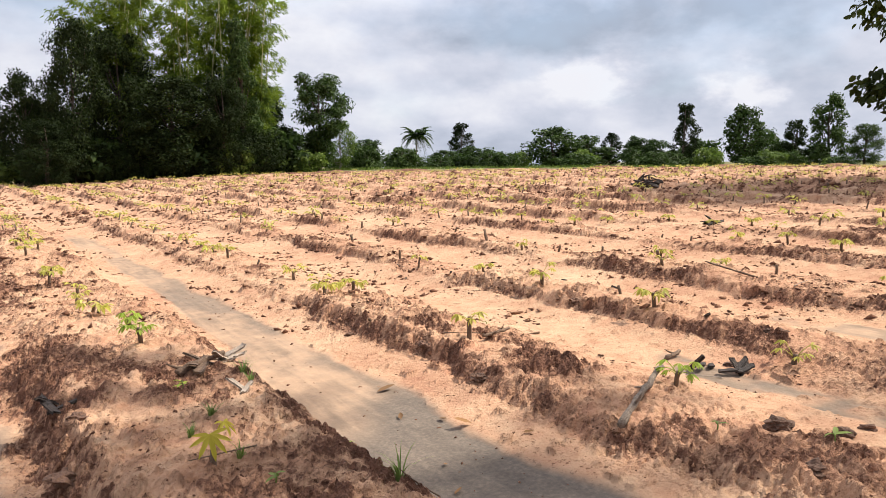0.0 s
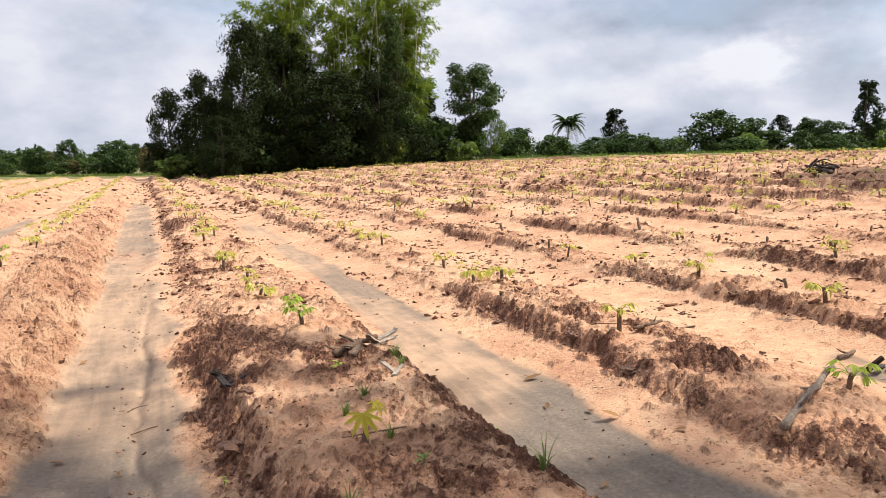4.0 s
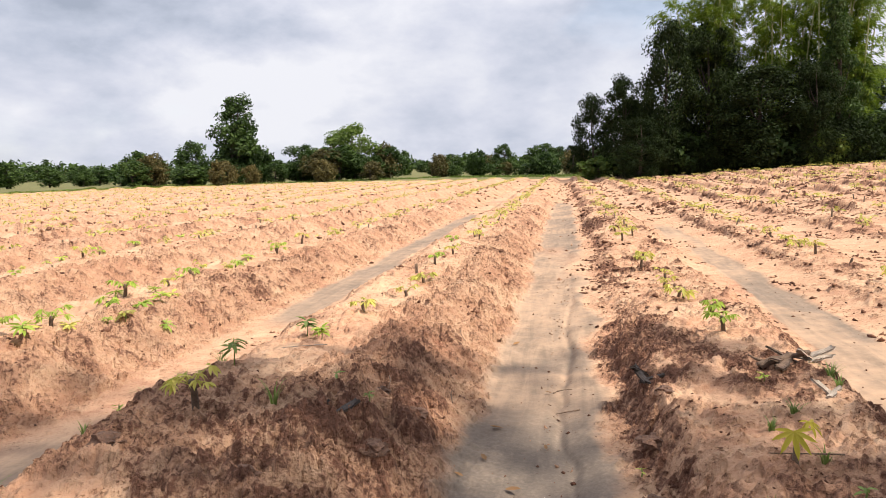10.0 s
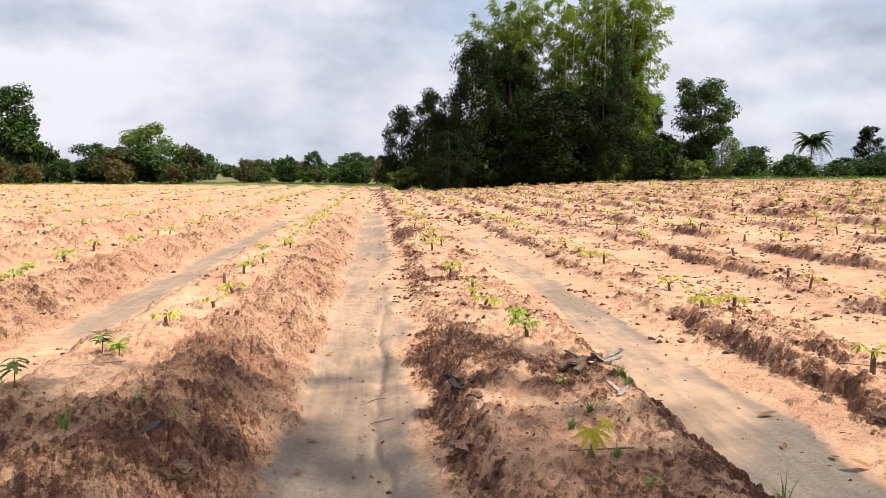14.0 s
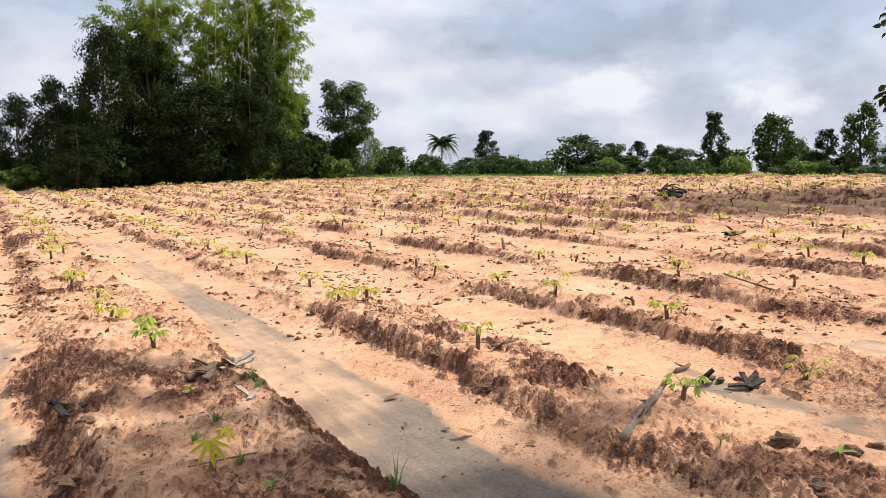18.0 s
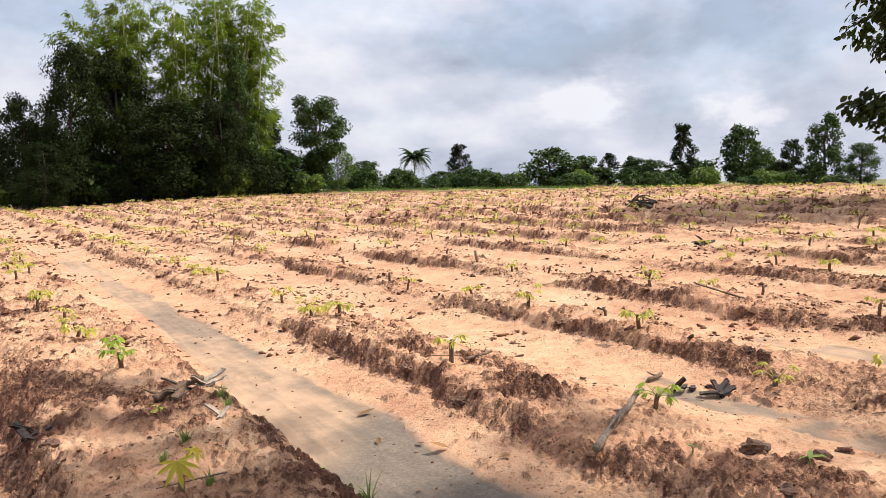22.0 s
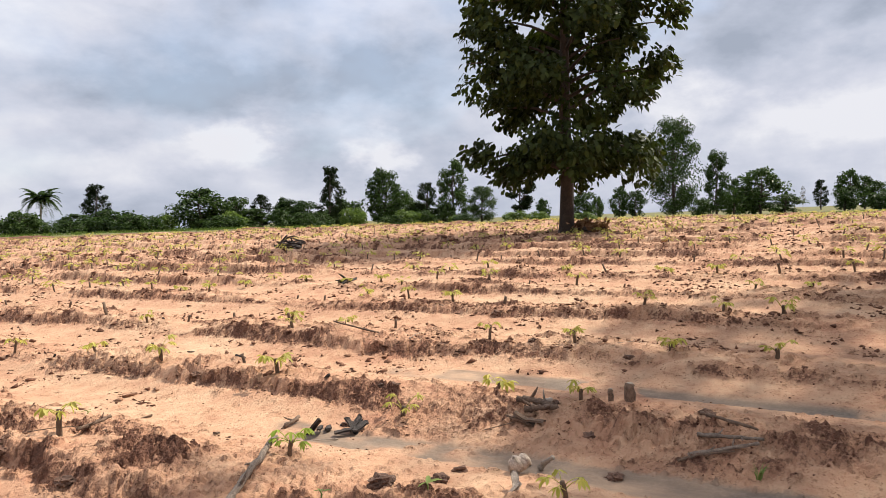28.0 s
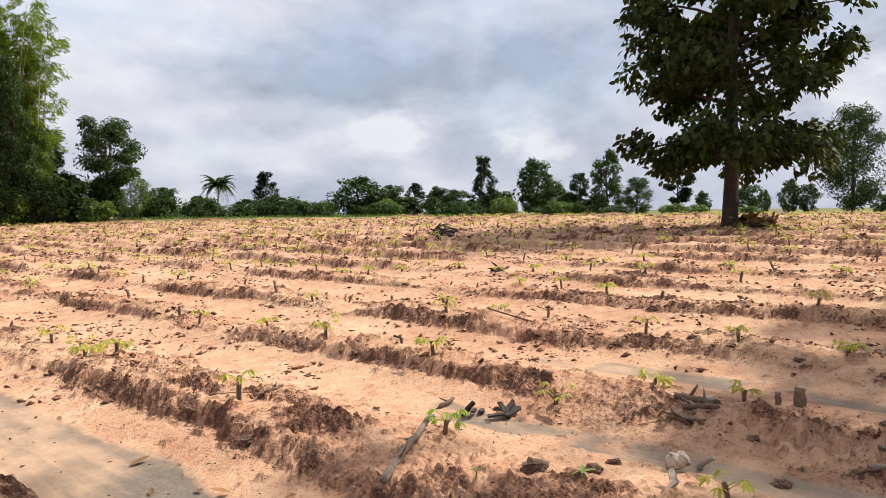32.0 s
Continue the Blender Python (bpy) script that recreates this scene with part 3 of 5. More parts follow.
def leaves(C, D, N, size, width, fold=0.25):
    """Folded rhombic leaves: at C, pointing along D, facing N."""
    n = len(C)
    size = np.broadcast_to(np.asarray(size, float), (n,))[:, None]
    D = unit(D)
    S = unit(np.cross(D, N))
    N = np.cross(S, D)
    b, t = C - D * size * 0.1, C + D * size
    mid = C + D * size * 0.42
    l_, r_ = mid + S * size * width * 0.5 + N * size * fold * width, mid - S * size * width * 0.5 + N * size * fold * width
    V = np.stack([b, l_, t, r_], 1).reshape(-1, 3)
    i = np.arange(n)[:, None] * 4
    F = np.concatenate([i + [0, 1, 2], i + [0, 2, 3]], 1).reshape(-1, 3)
    return V, F


def broad_leaves(C, D, N, size, width, droop=0.25):
    """Larger leaves with a midrib, a rounded outline and a drooping tip."""
    n = len(C)
    size = np.broadcast_to(np.asarray(size, float), (n,))[:, None]
    D = unit(D)
    S = unit(np.cross(D, N))
    N = np.cross(S, D)

    def at(u, w, h):
        return C + D * size * u + S * size * w * width * 0.5 + N * size * (h - droop * u * u)
    V = np.stack([at(0, 0, 0), at(.32, 1, .07), at(.32, 0, 0), at(.32, -1, .07),
                  at(.72, .8, .07), at(.72, 0, 0), at(.72, -.8, .07), at(1, 0, 0)], 1).reshape(-1, 3)
    i = np.arange(n)[:, None] * 8
    F = np.concatenate([i + f for f in ([0, 1, 2], [0, 2, 3], [1, 4, 5], [1, 5, 2], [2, 5, 6], [2, 6, 3], [4, 7, 5], [5, 7, 6])], 1).reshape(-1, 3)
    return V, F


def tube(points, radii, sides=7):
    """A tapered tube along points."""
    P, R = np.asarray(points, float), np.asarray(radii, float)
    T = unit(np.gradient(P, axis=0))
    ref = np.array([0.31, 0.93, 0.2])
    A = unit(np.cross(T, ref))
    B = np.cross(T, A)
    ang = np.arange(sides) * 2 * np.pi / sides
    V = (P[:, None] + R[:, None, None] * (A[:, None] * np.cos(ang)[None, :, None] + B[:, None] * np.sin(ang)[None, :, None])).reshape(-1, 3)
    F = []
    for i in range(len(P) - 1):
        for j in range(sides):
            a, b = i * sides + j, i * sides + (j + 1) % sides
            F.append([a, b, b + sides])
            F.append([a, b + sides, a + sides])
    last = (len(P) - 1) * sides
    for j in range(1, sides - 1):
        F.append([last, last + j, last + j + 1])
        F.append([0, j + 1, j])
    return V, np.array(F)


def joined(pieces):
    V, F, o = [], [], 0
    for v, f in pieces:
        V.append(v)
        F.append(np.asarray(f) + o)
        o += len(v)
    return np.concatenate(V), np.concatenate(F)


def bent(a, b, bow, steps=6):
    a, b = np.asarray(a, float), np.asarray(b, float)
    t = np.linspace(0, 1, steps)[:, None]
    return a + (b - a) * t + np.asarray(bow) * np.sin(np.pi * t)


def crown_clumps(r, H, W, low, n, shape):
    """Centres and sizes of the clumps of a crown between low*H and H, W wide."""
    out = []
    for i in range(n):
        u = (i + r.random()) / n
        prof = {"round": math.sin(math.pi * (0.12 + 0.80 * u)) ** 0.7, "tall": 0.6 + 0.4 * math.sin(math.pi * (0.1 + 0.85 * u)) - 0.25 * u,
                "cone": 1.05 - 0.85 * u, "flat": 0.35 + 0.75 * u if u < 0.8 else 0.75}[shape]
        a = r.random() * 2 * math.pi
        rr = 0.5 * W * prof * (0.25 + 0.62 * math.sqrt(r.random()))
        size = 0.5 * W * (0.20 + 0.22 * r.random()) * (0.65 + 0.45 * prof)
        out.append((rr * math.cos(a), rr * math.sin(a), H * (low + (0.96 - low) * u), size))
    return np.array(out)


def crown(r, clumps, count, size, squash=0.75, width=0.55, droop=0.3, maker=None):
    k = r.integers(0, len(clumps), count)
    d = unit(r.normal(size=(count, 3)))
    rad = r.random(count) ** 0.42
    C = clumps[k, :3] + d * (clumps[k, 3] * rad)[:, None] * [1, 1, squash]
    N = unit(d + np.array([0, 0, 0.7]) + 0.6 * r.normal(size=(count, 3)))
    D = unit(np.cross(N, r.normal(size=(count, 3)))) + np.array([0, 0, -droop]) + 0.3 * d
    return (maker or leaves)(C, D, N, size * (0.6 + 0.8 * r.random(count)), width)


def make_tree(seed, H, W, low, nclump, count, size, shape, leaf, bark, label, name="tree", lean=0.0, trunk_r=None, squash=0.75):
    r = np.random.default_rng(seed)
    t = thing(name, label, "tree")
    cl = crown_clumps(r, H, W, low, nclump, shape)
    cl[:, 0] += lean * cl[:, 2]
    tr = trunk_r or 0.018 * H + 0.02
    stem = [(0, 0, -0.3), (0, 0, 0.0), (0.03 * W + lean * H * .3, 0.02 * W, H * 0.3), (-0.02 * W + lean * H * .6, 0.03 * W, H * 0.6), (lean * H * .9, 0, H * 0.9)]
    part("trunk", mesh_np("trunk", *tube(stem, [tr * 1.35, tr * 1.15, tr * 0.85, tr * 0.55, tr * 0.15], 8), bark, True), t)
    limbs = []
    for c in cl[:: max(1, len(cl) // 14)]:
        z0 = max(H * 0.15, c[2] * 0.68)
        limbs.append(tube(bent((lean * z0, 0, z0), c[:3], (0, 0, -0.05 * H), 5), np.linspace(tr * 0.45, tr * 0.08, 5), 5))
    part("limb_frame", mesh_np("limb_frame", *joined(limbs), bark, True), t)
    part("crown", mesh_np("crown", *crown(r, cl, count, size, squash), leaf), t)
    return t


# kinds of far trees: height 8, width 5, scaled where they stand
KINDS, TALL = {}, {}


def kind(key, *args, **kw):
    TALL[key] = args[0]
    KINDS[key] = [make_tree(*((a,) + args), **kw) for a in (sum(map(ord, key)), sum(map(ord, key)) + 71)]


kind("round", 6.5, 5.0, 0.12, 38, 2900, 0.37, "round", LEAF_MID, TRUNK, "dense dark-green broadleaf tree beyond the field edge")
kind("tall", 9.0, 5.0, 0.10, 40, 3800, 0.35, "tall", LEAF_MID, TRUNK, "tall dark-green broadleaf tree beyond the field edge")
kind("slim", 10.0, 5.0, 0.14, 34, 3400, 0.36, "tall", LEAF_DARK, TRUNK, "slender upright tree with sparse dark foliage")
kind("airy", 8.0, 5.0, 0.16, 46, 4600, 0.24, "round", LEAF_LIGHT, TRUNK_PALE, "thin-crowned tree with grey-green leaves")
kind("grey", 8.0, 5.0, 0.10, 70, 13000, 0.18, "round", LEAF_MID, TRUNK, "tall bushy tree with dark grey-green leaves")
kind("light", 6.5, 5.0, 0.12, 38, 6000, 0.27, "round", LEAF_LIGHT, TRUNK, "leafy light-green tree at the field edge")
kind("layer", 8.0, 5.0, 0.24, 16, 3000, 0.34, "flat", LEAF_DARK, TRUNK, "dark tree with layered spreading branches")
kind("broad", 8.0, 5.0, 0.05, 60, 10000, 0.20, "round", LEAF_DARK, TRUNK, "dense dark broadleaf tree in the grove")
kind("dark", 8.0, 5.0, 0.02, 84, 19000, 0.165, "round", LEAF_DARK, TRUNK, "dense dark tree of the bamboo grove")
kind("bush", 3.6, 5.0, 0.10, 30, 1600, 0.43, "round", LEAF_MID, TRUNK, "low rounded green bush beyond the field", name="bush")
kind("shrub", 3.4, 5.0, 0.08, 30, 1700, 0.44, "round", LEAF_LIGHT, TRUNK, "bright green shrub along the field bank", name="shrub")
kind("brown", 4.2, 5.0, 0.10, 30, 2200, 0.36, "round", LEAF_BROWN, TRUNK, "withered brownish shrub at the field edge", name="shrub")
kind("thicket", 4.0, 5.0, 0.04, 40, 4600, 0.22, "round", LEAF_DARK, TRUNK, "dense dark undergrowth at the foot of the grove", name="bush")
kind("vine", 8.0, 5.0, 0.10, 46, 14000, 0.20, "flat", LEAF_MID, TRUNK, "tree smothered in hanging green creepers")
kind("creeper", 12.0, 5.0, 0.04, 50, 11000, 0.22, "cone", LEAF_MID, TRUNK, "leaning stem wrapped in dark green creepers", lean=0.10)
kind("bare", 8.0, 5.0, 0.30, 26, 350, 0.35, "round", LEAF_BROWN, TRUNK_PALE, "small nearly bare tree on the far slope")

counter = {}


def plant_trees(rows, far=1.0):
    for key, x, y, h, w in rows:
        i = counter.get(key, 0)
        counter[key] = i + 1
        src = KINDS[key][i % 2]
        g = float(terrain(np.float64(x), np.float64(y)))
        s = w / 5.0
        m = Matrix.Translation((x, y, g - 0.05)) @ Matrix.Rotation(2.4 * i + 0.3 * x, 4, "Z") @ Matrix.Diagonal((s, s, h / TALL[key], 1))
        copy_thing(src, m)


plant_trees([
    ('slim', 70.8, 101.8, 7.7, 4.5),
    ('bush', 102.0, 136.6, 2.5, 3.9),
    ('bush', 71.7, 91.5, 2.0, 2.1),
    ('shrub', 60.9, 74.3, 2.1, 2.9),
    ('round', 61.9, 69.4, 5.1, 6.7),
    ('round', 67.1, 68.8, 4.2, 4.4),
    ('slim', 73.7, 71.0, 4.9, 3.1),
    ('round', 75.8, 68.7, 4.3, 3.1),
    ('round', 75.2, 64.7, 3.7, 3.8),
    ('slim', 72.5, 58.2, 7.8, 3.5),
    ('shrub', 71.8, 54.1, 2.2, 3.4),
    ('round', 79.2, 54.5, 7.3, 5.5),
    ('slim', 84.7, 51.6, 5.7, 3.5),
    ('tall', 83.7, 47.1, 8.4, 4.5),
    ('grey', 91.0, 46.7, 5.1, 4.5),
    ('layer', 106.0, 47.7, 6.9, 5.3),
    ('bush', 157.5, 65.2, 4.5, 3.4),
])
plant_trees([
    ('round', 120.2, 42.5, 4.7, 4.5),
    ('bush', 170.7, 57.0, 4.8, 3.0),
    ('round', 114.8, 34.8, 5.1, 3.1),
    ('round', 115.6, 32.4, 4.3, 3.3),
    ('grey', 76.0, 17.4, 10.3, 5.6),
    ('tall', 103.4, 18.2, 8.8, 3.7),
    ('tall', 106.7, 16.6, 5.1, 2.5),
    ('bush', 110.4, 21.6, 2.5, 3.4),
    ('round', 141.3, 18.5, 4.7, 4.2),
    ('bush', 253.8, 24.6, 5.8, 2.7),
    ('bare', 224.3, 17.2, 6.8, 1.7),
    ('slim', 224.6, 12.8, 8.3, 4.1),
    ('round', 164.9, 4.4, 7.8, 5.0),
    ('tall', 168.0, 1.9, 6.7, 3.8),
    ('round', 157.5, -0.2, 5.1, 4.8),
])
plant_trees([
    ('broad', 1.6, 46.0, 5.1, 2.5),
    ('broad', 3.3, 43.9, 5.8, 2.7),
    ('dark', 5.1, 39.7, 7.8, 3.0),
    ('dark', 7.3, 41.4, 7.7, 3.8),
    ('dark', 9.5, 38.9, 5.1, 4.6),
    ('dark', 11.7, 38.3, 5.2, 2.7),
    ('dark', 3.6, 37.8, 3.0, 2.6),
    ('slim', 17.5, 46.8, 5.6, 2.0),
    ('vine', 18.3, 41.1, 5.7, 3.9),
    ('airy', 20.7, 43.3, 3.2, 2.0),
    ('round', 28.8, 54.9, 2.4, 3.2),
    ('bush', 41.1, 62.7, 1.2, 2.9),
    ('bush', 31.0, 53.7, 1.2, 2.8),
    ('slim', 0.6, 60.0, 2.5, 1.2),
])
plant_trees([
    ('shrub', 1.8, 44.0, 1.2, 2.7),
    ('shrub', 15.3, 40.2, 1.2, 2.0),
    ('shrub', 12.3, 38.1, 1.6, 1.8),
    ('shrub', 13.5, 38.7, 1.2, 1.9),
    ('shrub', 17.0, 39.5, 1.2, 2.0),
    ('shrub', 17.6, 42.5, 1.2, 2.1),
])
plant_trees([
    ('bush', -53.8, 85.8, 2.3, 5.4),
    ('bush', -49.0, 84.0, 3.1, 3.0),
    ('round', -39.2, 73.9, 4.6, 4.0),
    ('tall', -32.5, 71.2, 9.0, 5.0),
    ('round', -32.5, 69.7, 6.1, 5.3),
    ('brown', -30.5, 63.2, 2.3, 2.7),
    ('brown', -28.3, 64.2, 1.8, 1.9),
    ('round', -28.4, 70.1, 2.3, 2.9),
    ('round', -27.8, 76.1, 3.9, 4.3),
    ('round', -23.3, 74.8, 3.7, 4.8),
    ('light', -22.6, 77.8, 5.9, 5.9),
    ('round', -18.8, 78.8, 3.5, 4.1),
    ('brown', -23.2, 69.1, 2.2, 2.8),
    ('brown', -18.4, 69.2, 1.8, 2.7),
])
plant_trees([
    ('round', -28.9, 153.3, 2.1, 4.8),
    ('round', -26.3, 160.4, 2.9, 4.2),
    ('round', -21.4, 154.5, 2.3, 4.0),
    ('brown', -13.3, 129.3, 2.9, 3.2),
    ('round', -9.5, 116.6, 4.4, 3.4),
    ('round', -7.8, 142.8, 2.7, 3.3),
    ('round', -5.6, 149.4, 3.1, 3.9),
    ('bush', -3.5, 182.0, 1.6, 5.5),
    ('slim', 0.5, 97.5, 3.4, 1.3),
])
plant_trees([
    ('round', -165.9, 193.6, 4.5, 13.6),
    ('bush', -155.7, 192.4, 2.7, 11.3),
    ('round', -161.3, 207.1, 4.7, 8.0),
    ('bush', -126.2, 167.9, 2.2, 9.6),
    ('bush', -109.2, 161.6, 3.4, 10.4),
    ('bush', -87.9, 139.6, 3.2, 7.5),
    ('bush', -129.5, 184.0, 3.1, 10.3),
])



# ---------------------------------------------------------------- hedges and woods
def hedge(points, step, keys, h, w, seed, jitter=1.2):
    r = np.random.default_rng(seed)
    rows = []
    for (ax, ay), (bx, by) in zip(points, points[1:]):
        n = max(1, int(math.hypot(bx - ax, by - ay) / step))
        for i in range(n):
            u = (i + r.random()) / n
            q = 0.65 + 0.75 * r.random() ** 1.5
            rows.append((keys[int(r.integers(len(keys)))], ax + (bx - ax) * u + jitter * r.normal(), ay + (by - ay) * u + jitter * r.normal(), h * q, w * (0.7 + 0.6 * r.random())))
    plant_trees(rows)


hedge([(13, 48), (24, 45), (38, 40), (52, 35), (70, 25)], 2.5, ("shrub", "shrub", "bush"), 1.1, 2.4, 1)
hedge([(60, 74), (72, 66), (86, 50)], 3.2, ("round", "bush", "tall"), 3.4, 4.6, 2, 2.0)
hedge([(50, 95), (64, 88)], 3.0, ("bush", "round"), 2.4, 4.6, 3, 2.0)
hedge([(-118, 70), (-88, 92), (-52, 104), (-20, 112), (4, 116)], 3.6, ("bush", "round", "tall", "round"), 3.0, 4.4, 4, 3.0)
hedge([(-44, 66), (-18, 80)], 1.5, ("round", "round", "bush", "brown"), 3.0, 3.8, 5, 1.4)
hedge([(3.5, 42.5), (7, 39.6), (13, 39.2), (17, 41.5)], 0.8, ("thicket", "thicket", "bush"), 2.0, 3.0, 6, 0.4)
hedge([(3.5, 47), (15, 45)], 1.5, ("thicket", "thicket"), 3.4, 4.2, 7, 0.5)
hedge([(-16, 84), (-3, 74), (2, 66)], 1.7, ("bush", "brown", "round"), 1.9, 2.6, 9, 0.9)
hedge([(90, 20), (130, 6), (190, -12)], 14, ("round", "bush"), 4.0, 6.0, 8, 3.0)
plant_trees([("creeper", 13.2, 39.4, 8.3, 2.6), ("creeper", 12.3, 40.2, 6.0, 3.0), ("light", 14.6, 41.0, 5.0, 2.4), ("light", 18.6, 42.6, 1.8, 1.6)])


for pair in KINDS.values():
    for src in pair:
        for o in (*src.children_recursive, src):
            bpy.data.objects.remove(o)


# coconut palm
def palm(x, y, H, W):
    r = np.random.default_rng(3)
    t = thing("palm_tree", "coconut palm with arching feathery fronds", "palm tree", at=(x, y, float(terrain(np.float64(x), np.float64(y)))))
    part("trunk", mesh_np("trunk", *tube([(0, 0, -.3), (.1, 0, H * .25), (.25, 0, H * .5), (.3, 0, H * .72)], [.24, .18, .15, .13], 8), TRUNK_PALE, True), t)
    top = np.array([.3, 0, H * .72])
    for i in range(30):
        a = i * 2.399
        up = 1.25 - 1.55 * (i / 30)
        L = W * 0.5
        d = np.array([math.cos(a), math.sin(a), 0])
        s = np.linspace(0, 1, 9)[:, None]
        P = top + d * L * s * (1 - 0.12 * s) + np.array([0, 0, 1]) * L * (up * s - 0.72 * s * s)
        pieces = [tube(P, np.linspace(.05, .012, 9), 4)]
        u = np.repeat(np.linspace(.12, 1, 34), 2)
        C = np.stack([np.interp(u, s[:, 0], P[:, j]) for j in range(3)], 1)
        side = np.tile([1, -1], 34)[:, None] * np.cross(d, [0, 0, 1])
        D = side + 0.75 * d + np.array([0, 0, -0.22])
        N = np.tile([0, 0, 1.0], (68, 1)) + 0.2 * r.normal(size=(68, 3))
        pieces.append(leaves(C, D, N, L * 0.30 * (1.05 - 0.6 * u), 0.24))
        part("frond", mesh_np("frond", *joined(pieces), LEAF_MID), t)
    return t


# bamboo
def bamboo_clump(x, y, H, W, n, seed):
    r = np.random.default_rng(seed)
    t = thing("bamboo_clump", "tall clump of feathery yellow-green bamboo above dark trees", "bamboo", "bamboo clumps in the grove",
              at=(x, y, float(terrain(np.float64(x), np.float64(y)))))
    for i in range(n):
        a, q = r.random() * 6.283, math.sqrt(r.random())
        bx, by = 0.3 * W * q * math.cos(a), 0.3 * W * q * math.sin(a)
        h = H * (0.72 + 0.33 * r.random())
        lean = W * (0.10 + 0.35 * r.random())
        s = np.linspace(0, 1, 12)[:, None]
        P = np.array([bx, by, -.2]) + np.array([math.cos(a), math.sin(a), 0]) * lean * s ** 2.2 + np.array([0, 0, 1]) * h * (s - 0.06 * s ** 4)
        culm = part("culm", mesh_np("culm", *tube(P, 0.05 * (1.05 - s[:, 0]) + .008, 6), CULM, True), t)
        m = 1600
        nb = 38
        node = 0.16 + 0.84 * (np.arange(nb) + 0.5) / nb
        bang = node * 40 + 2.4 * r.random(nb)
        breach = (0.45 + 0.85 * r.random(nb)) * (1.25 - 0.65 * node)
        pick = r.integers(0, nb, m)
        ang, reach = bang[pick] + 0.18 * r.normal(size=m), breach[pick] * (0.25 + 0.8 * np.sqrt(r.random(m)))
        C0 = np.stack([np.interp(node[pick], s[:, 0], P[:, j]) for j in range(3)], 1)
        C = C0 + np.stack([np.cos(ang) * reach, np.sin(ang) * reach, 0.45 * reach - 0.55 * reach ** 2], 1) + 0.09 * r.normal(size=(m, 3))
        D = np.stack([np.cos(ang), np.sin(ang), np.full(m, -0.7)], 1) + 0.5 * r.normal(size=(m, 3))
        part("foliage", mesh_np("foliage", *leaves(C, D, r.normal(size=(m, 3)) + [0, 0, 1], 0.16 + 0.16 * r.random(m), 0.22), LEAF_BAMBOO), culm)
    return t


palm(81.5, 134.0, 9.4, 7.6)
bamboo_clump(7.6, 43.5, 12.0, 3.4, 10, 1)
bamboo_clump(9.0, 43.5, 12.5, 4.6, 12, 2)
bamboo_clump(11.2, 42.7, 13.0, 4.6, 13, 3)
bamboo_clump(13.6, 41.9, 12.5, 4.0, 11, 4)
bamboo_clump(14.3, 41.6, 12.0, 3.4, 7, 5)


# the big broad-leaved tree in the field
def field_tree(x, y, H, W, seed, label, bottom=0.2, count=7000, leaf=1.0):
    r = np.random.default_rng(seed)
    g = ground_height(x, y)
    t = thing("field_tree", label, "tree", at=(x, y, g))
    stem = [(0, 0, -.3), (0, 0, 0), (.02, .02, .25), (.03, 0, 1.2), (0, .03, 2.6), (-.05, 0, 4.2), (.05, .05, H * .75), (0, 0, H * .95)]
    part("trunk", mesh_np("trunk", *tube(stem, [.28, .22, .170, .148, .132, .105, .06, .02], 14), TRUNK, True), t)
    tips, limbs = [], []
    n = 52
    for i in range(n):
        u = 0.09 * (i / 11) if i < 11 else 0.20 + 0.80 * (i - 11 + 0.5 * r.random()) / (n - 11)
        z0 = bottom * H + (H * .88 - bottom * H) * u
        a = i * 2.399 + 0.5 * r.random()
        reach = 0.5 * W * (0.62 + 0.38 * math.sin(math.pi * (0.25 + 0.55 * u)) - 0.55 * max(0, u - 0.72) / 0.28) * (0.80 + 0.16 * r.random())
        tip = np.array([math.cos(a) * reach, math.sin(a) * reach, z0 + (0.05 + 0.4 * u) * reach + 0.2 * r.normal()])
        P = bent((0, 0, z0), tip, (0, 0, 0.10 * reach), 6)
        limbs.append((P, 0.055 * (1.1 - .6 * u)))
        tips.append(P)
    for P, rad in limbs:
        part("limb", mesh_np("limb", *tube(P, np.linspace(rad, rad * .2, 6), 6), TRUNK, True), t)
    cl = []
    for P in tips:
        for q in (0.45, 0.62, 0.78, 0.92, 1.04):
            c = P[0] + (P[-1] - P[0]) * q + 0.22 * r.normal(size=3)
            if c[2] > bottom * H - 0.1:
                cl.append((*c, 0.30 + 0.22 * r.random()))
    cl = np.array(cl)
    k = r.integers(0, len(cl), count)
    d = unit(r.normal(size=(count, 3)))
    C = cl[k, :3] + d * (cl[k, 3] * r.random(count) ** 0.45)[:, None] * [1, 1, .8]
    out = unit(C * [1, 1, 0])
    D = out * 0.8 + 0.7 * r.normal(size=(count, 3)) + [0, 0, -0.75]
    N = out * 0.5 + [0, 0, 0.8] + 0.6 * r.normal(size=(count, 3))
    part("crown", mesh_np("crown", *broad_leaves(C, D, N, leaf * (0.17 + 0.15 * r.random(count)), 0.62), LEAF_TEAK), t)
    return t


field_tree(16.43, 6.15, 8.2, 4.9, 11, "large broad-leaved tree with straight brown trunk standing in the field", 0.175, 25000, 0.64)
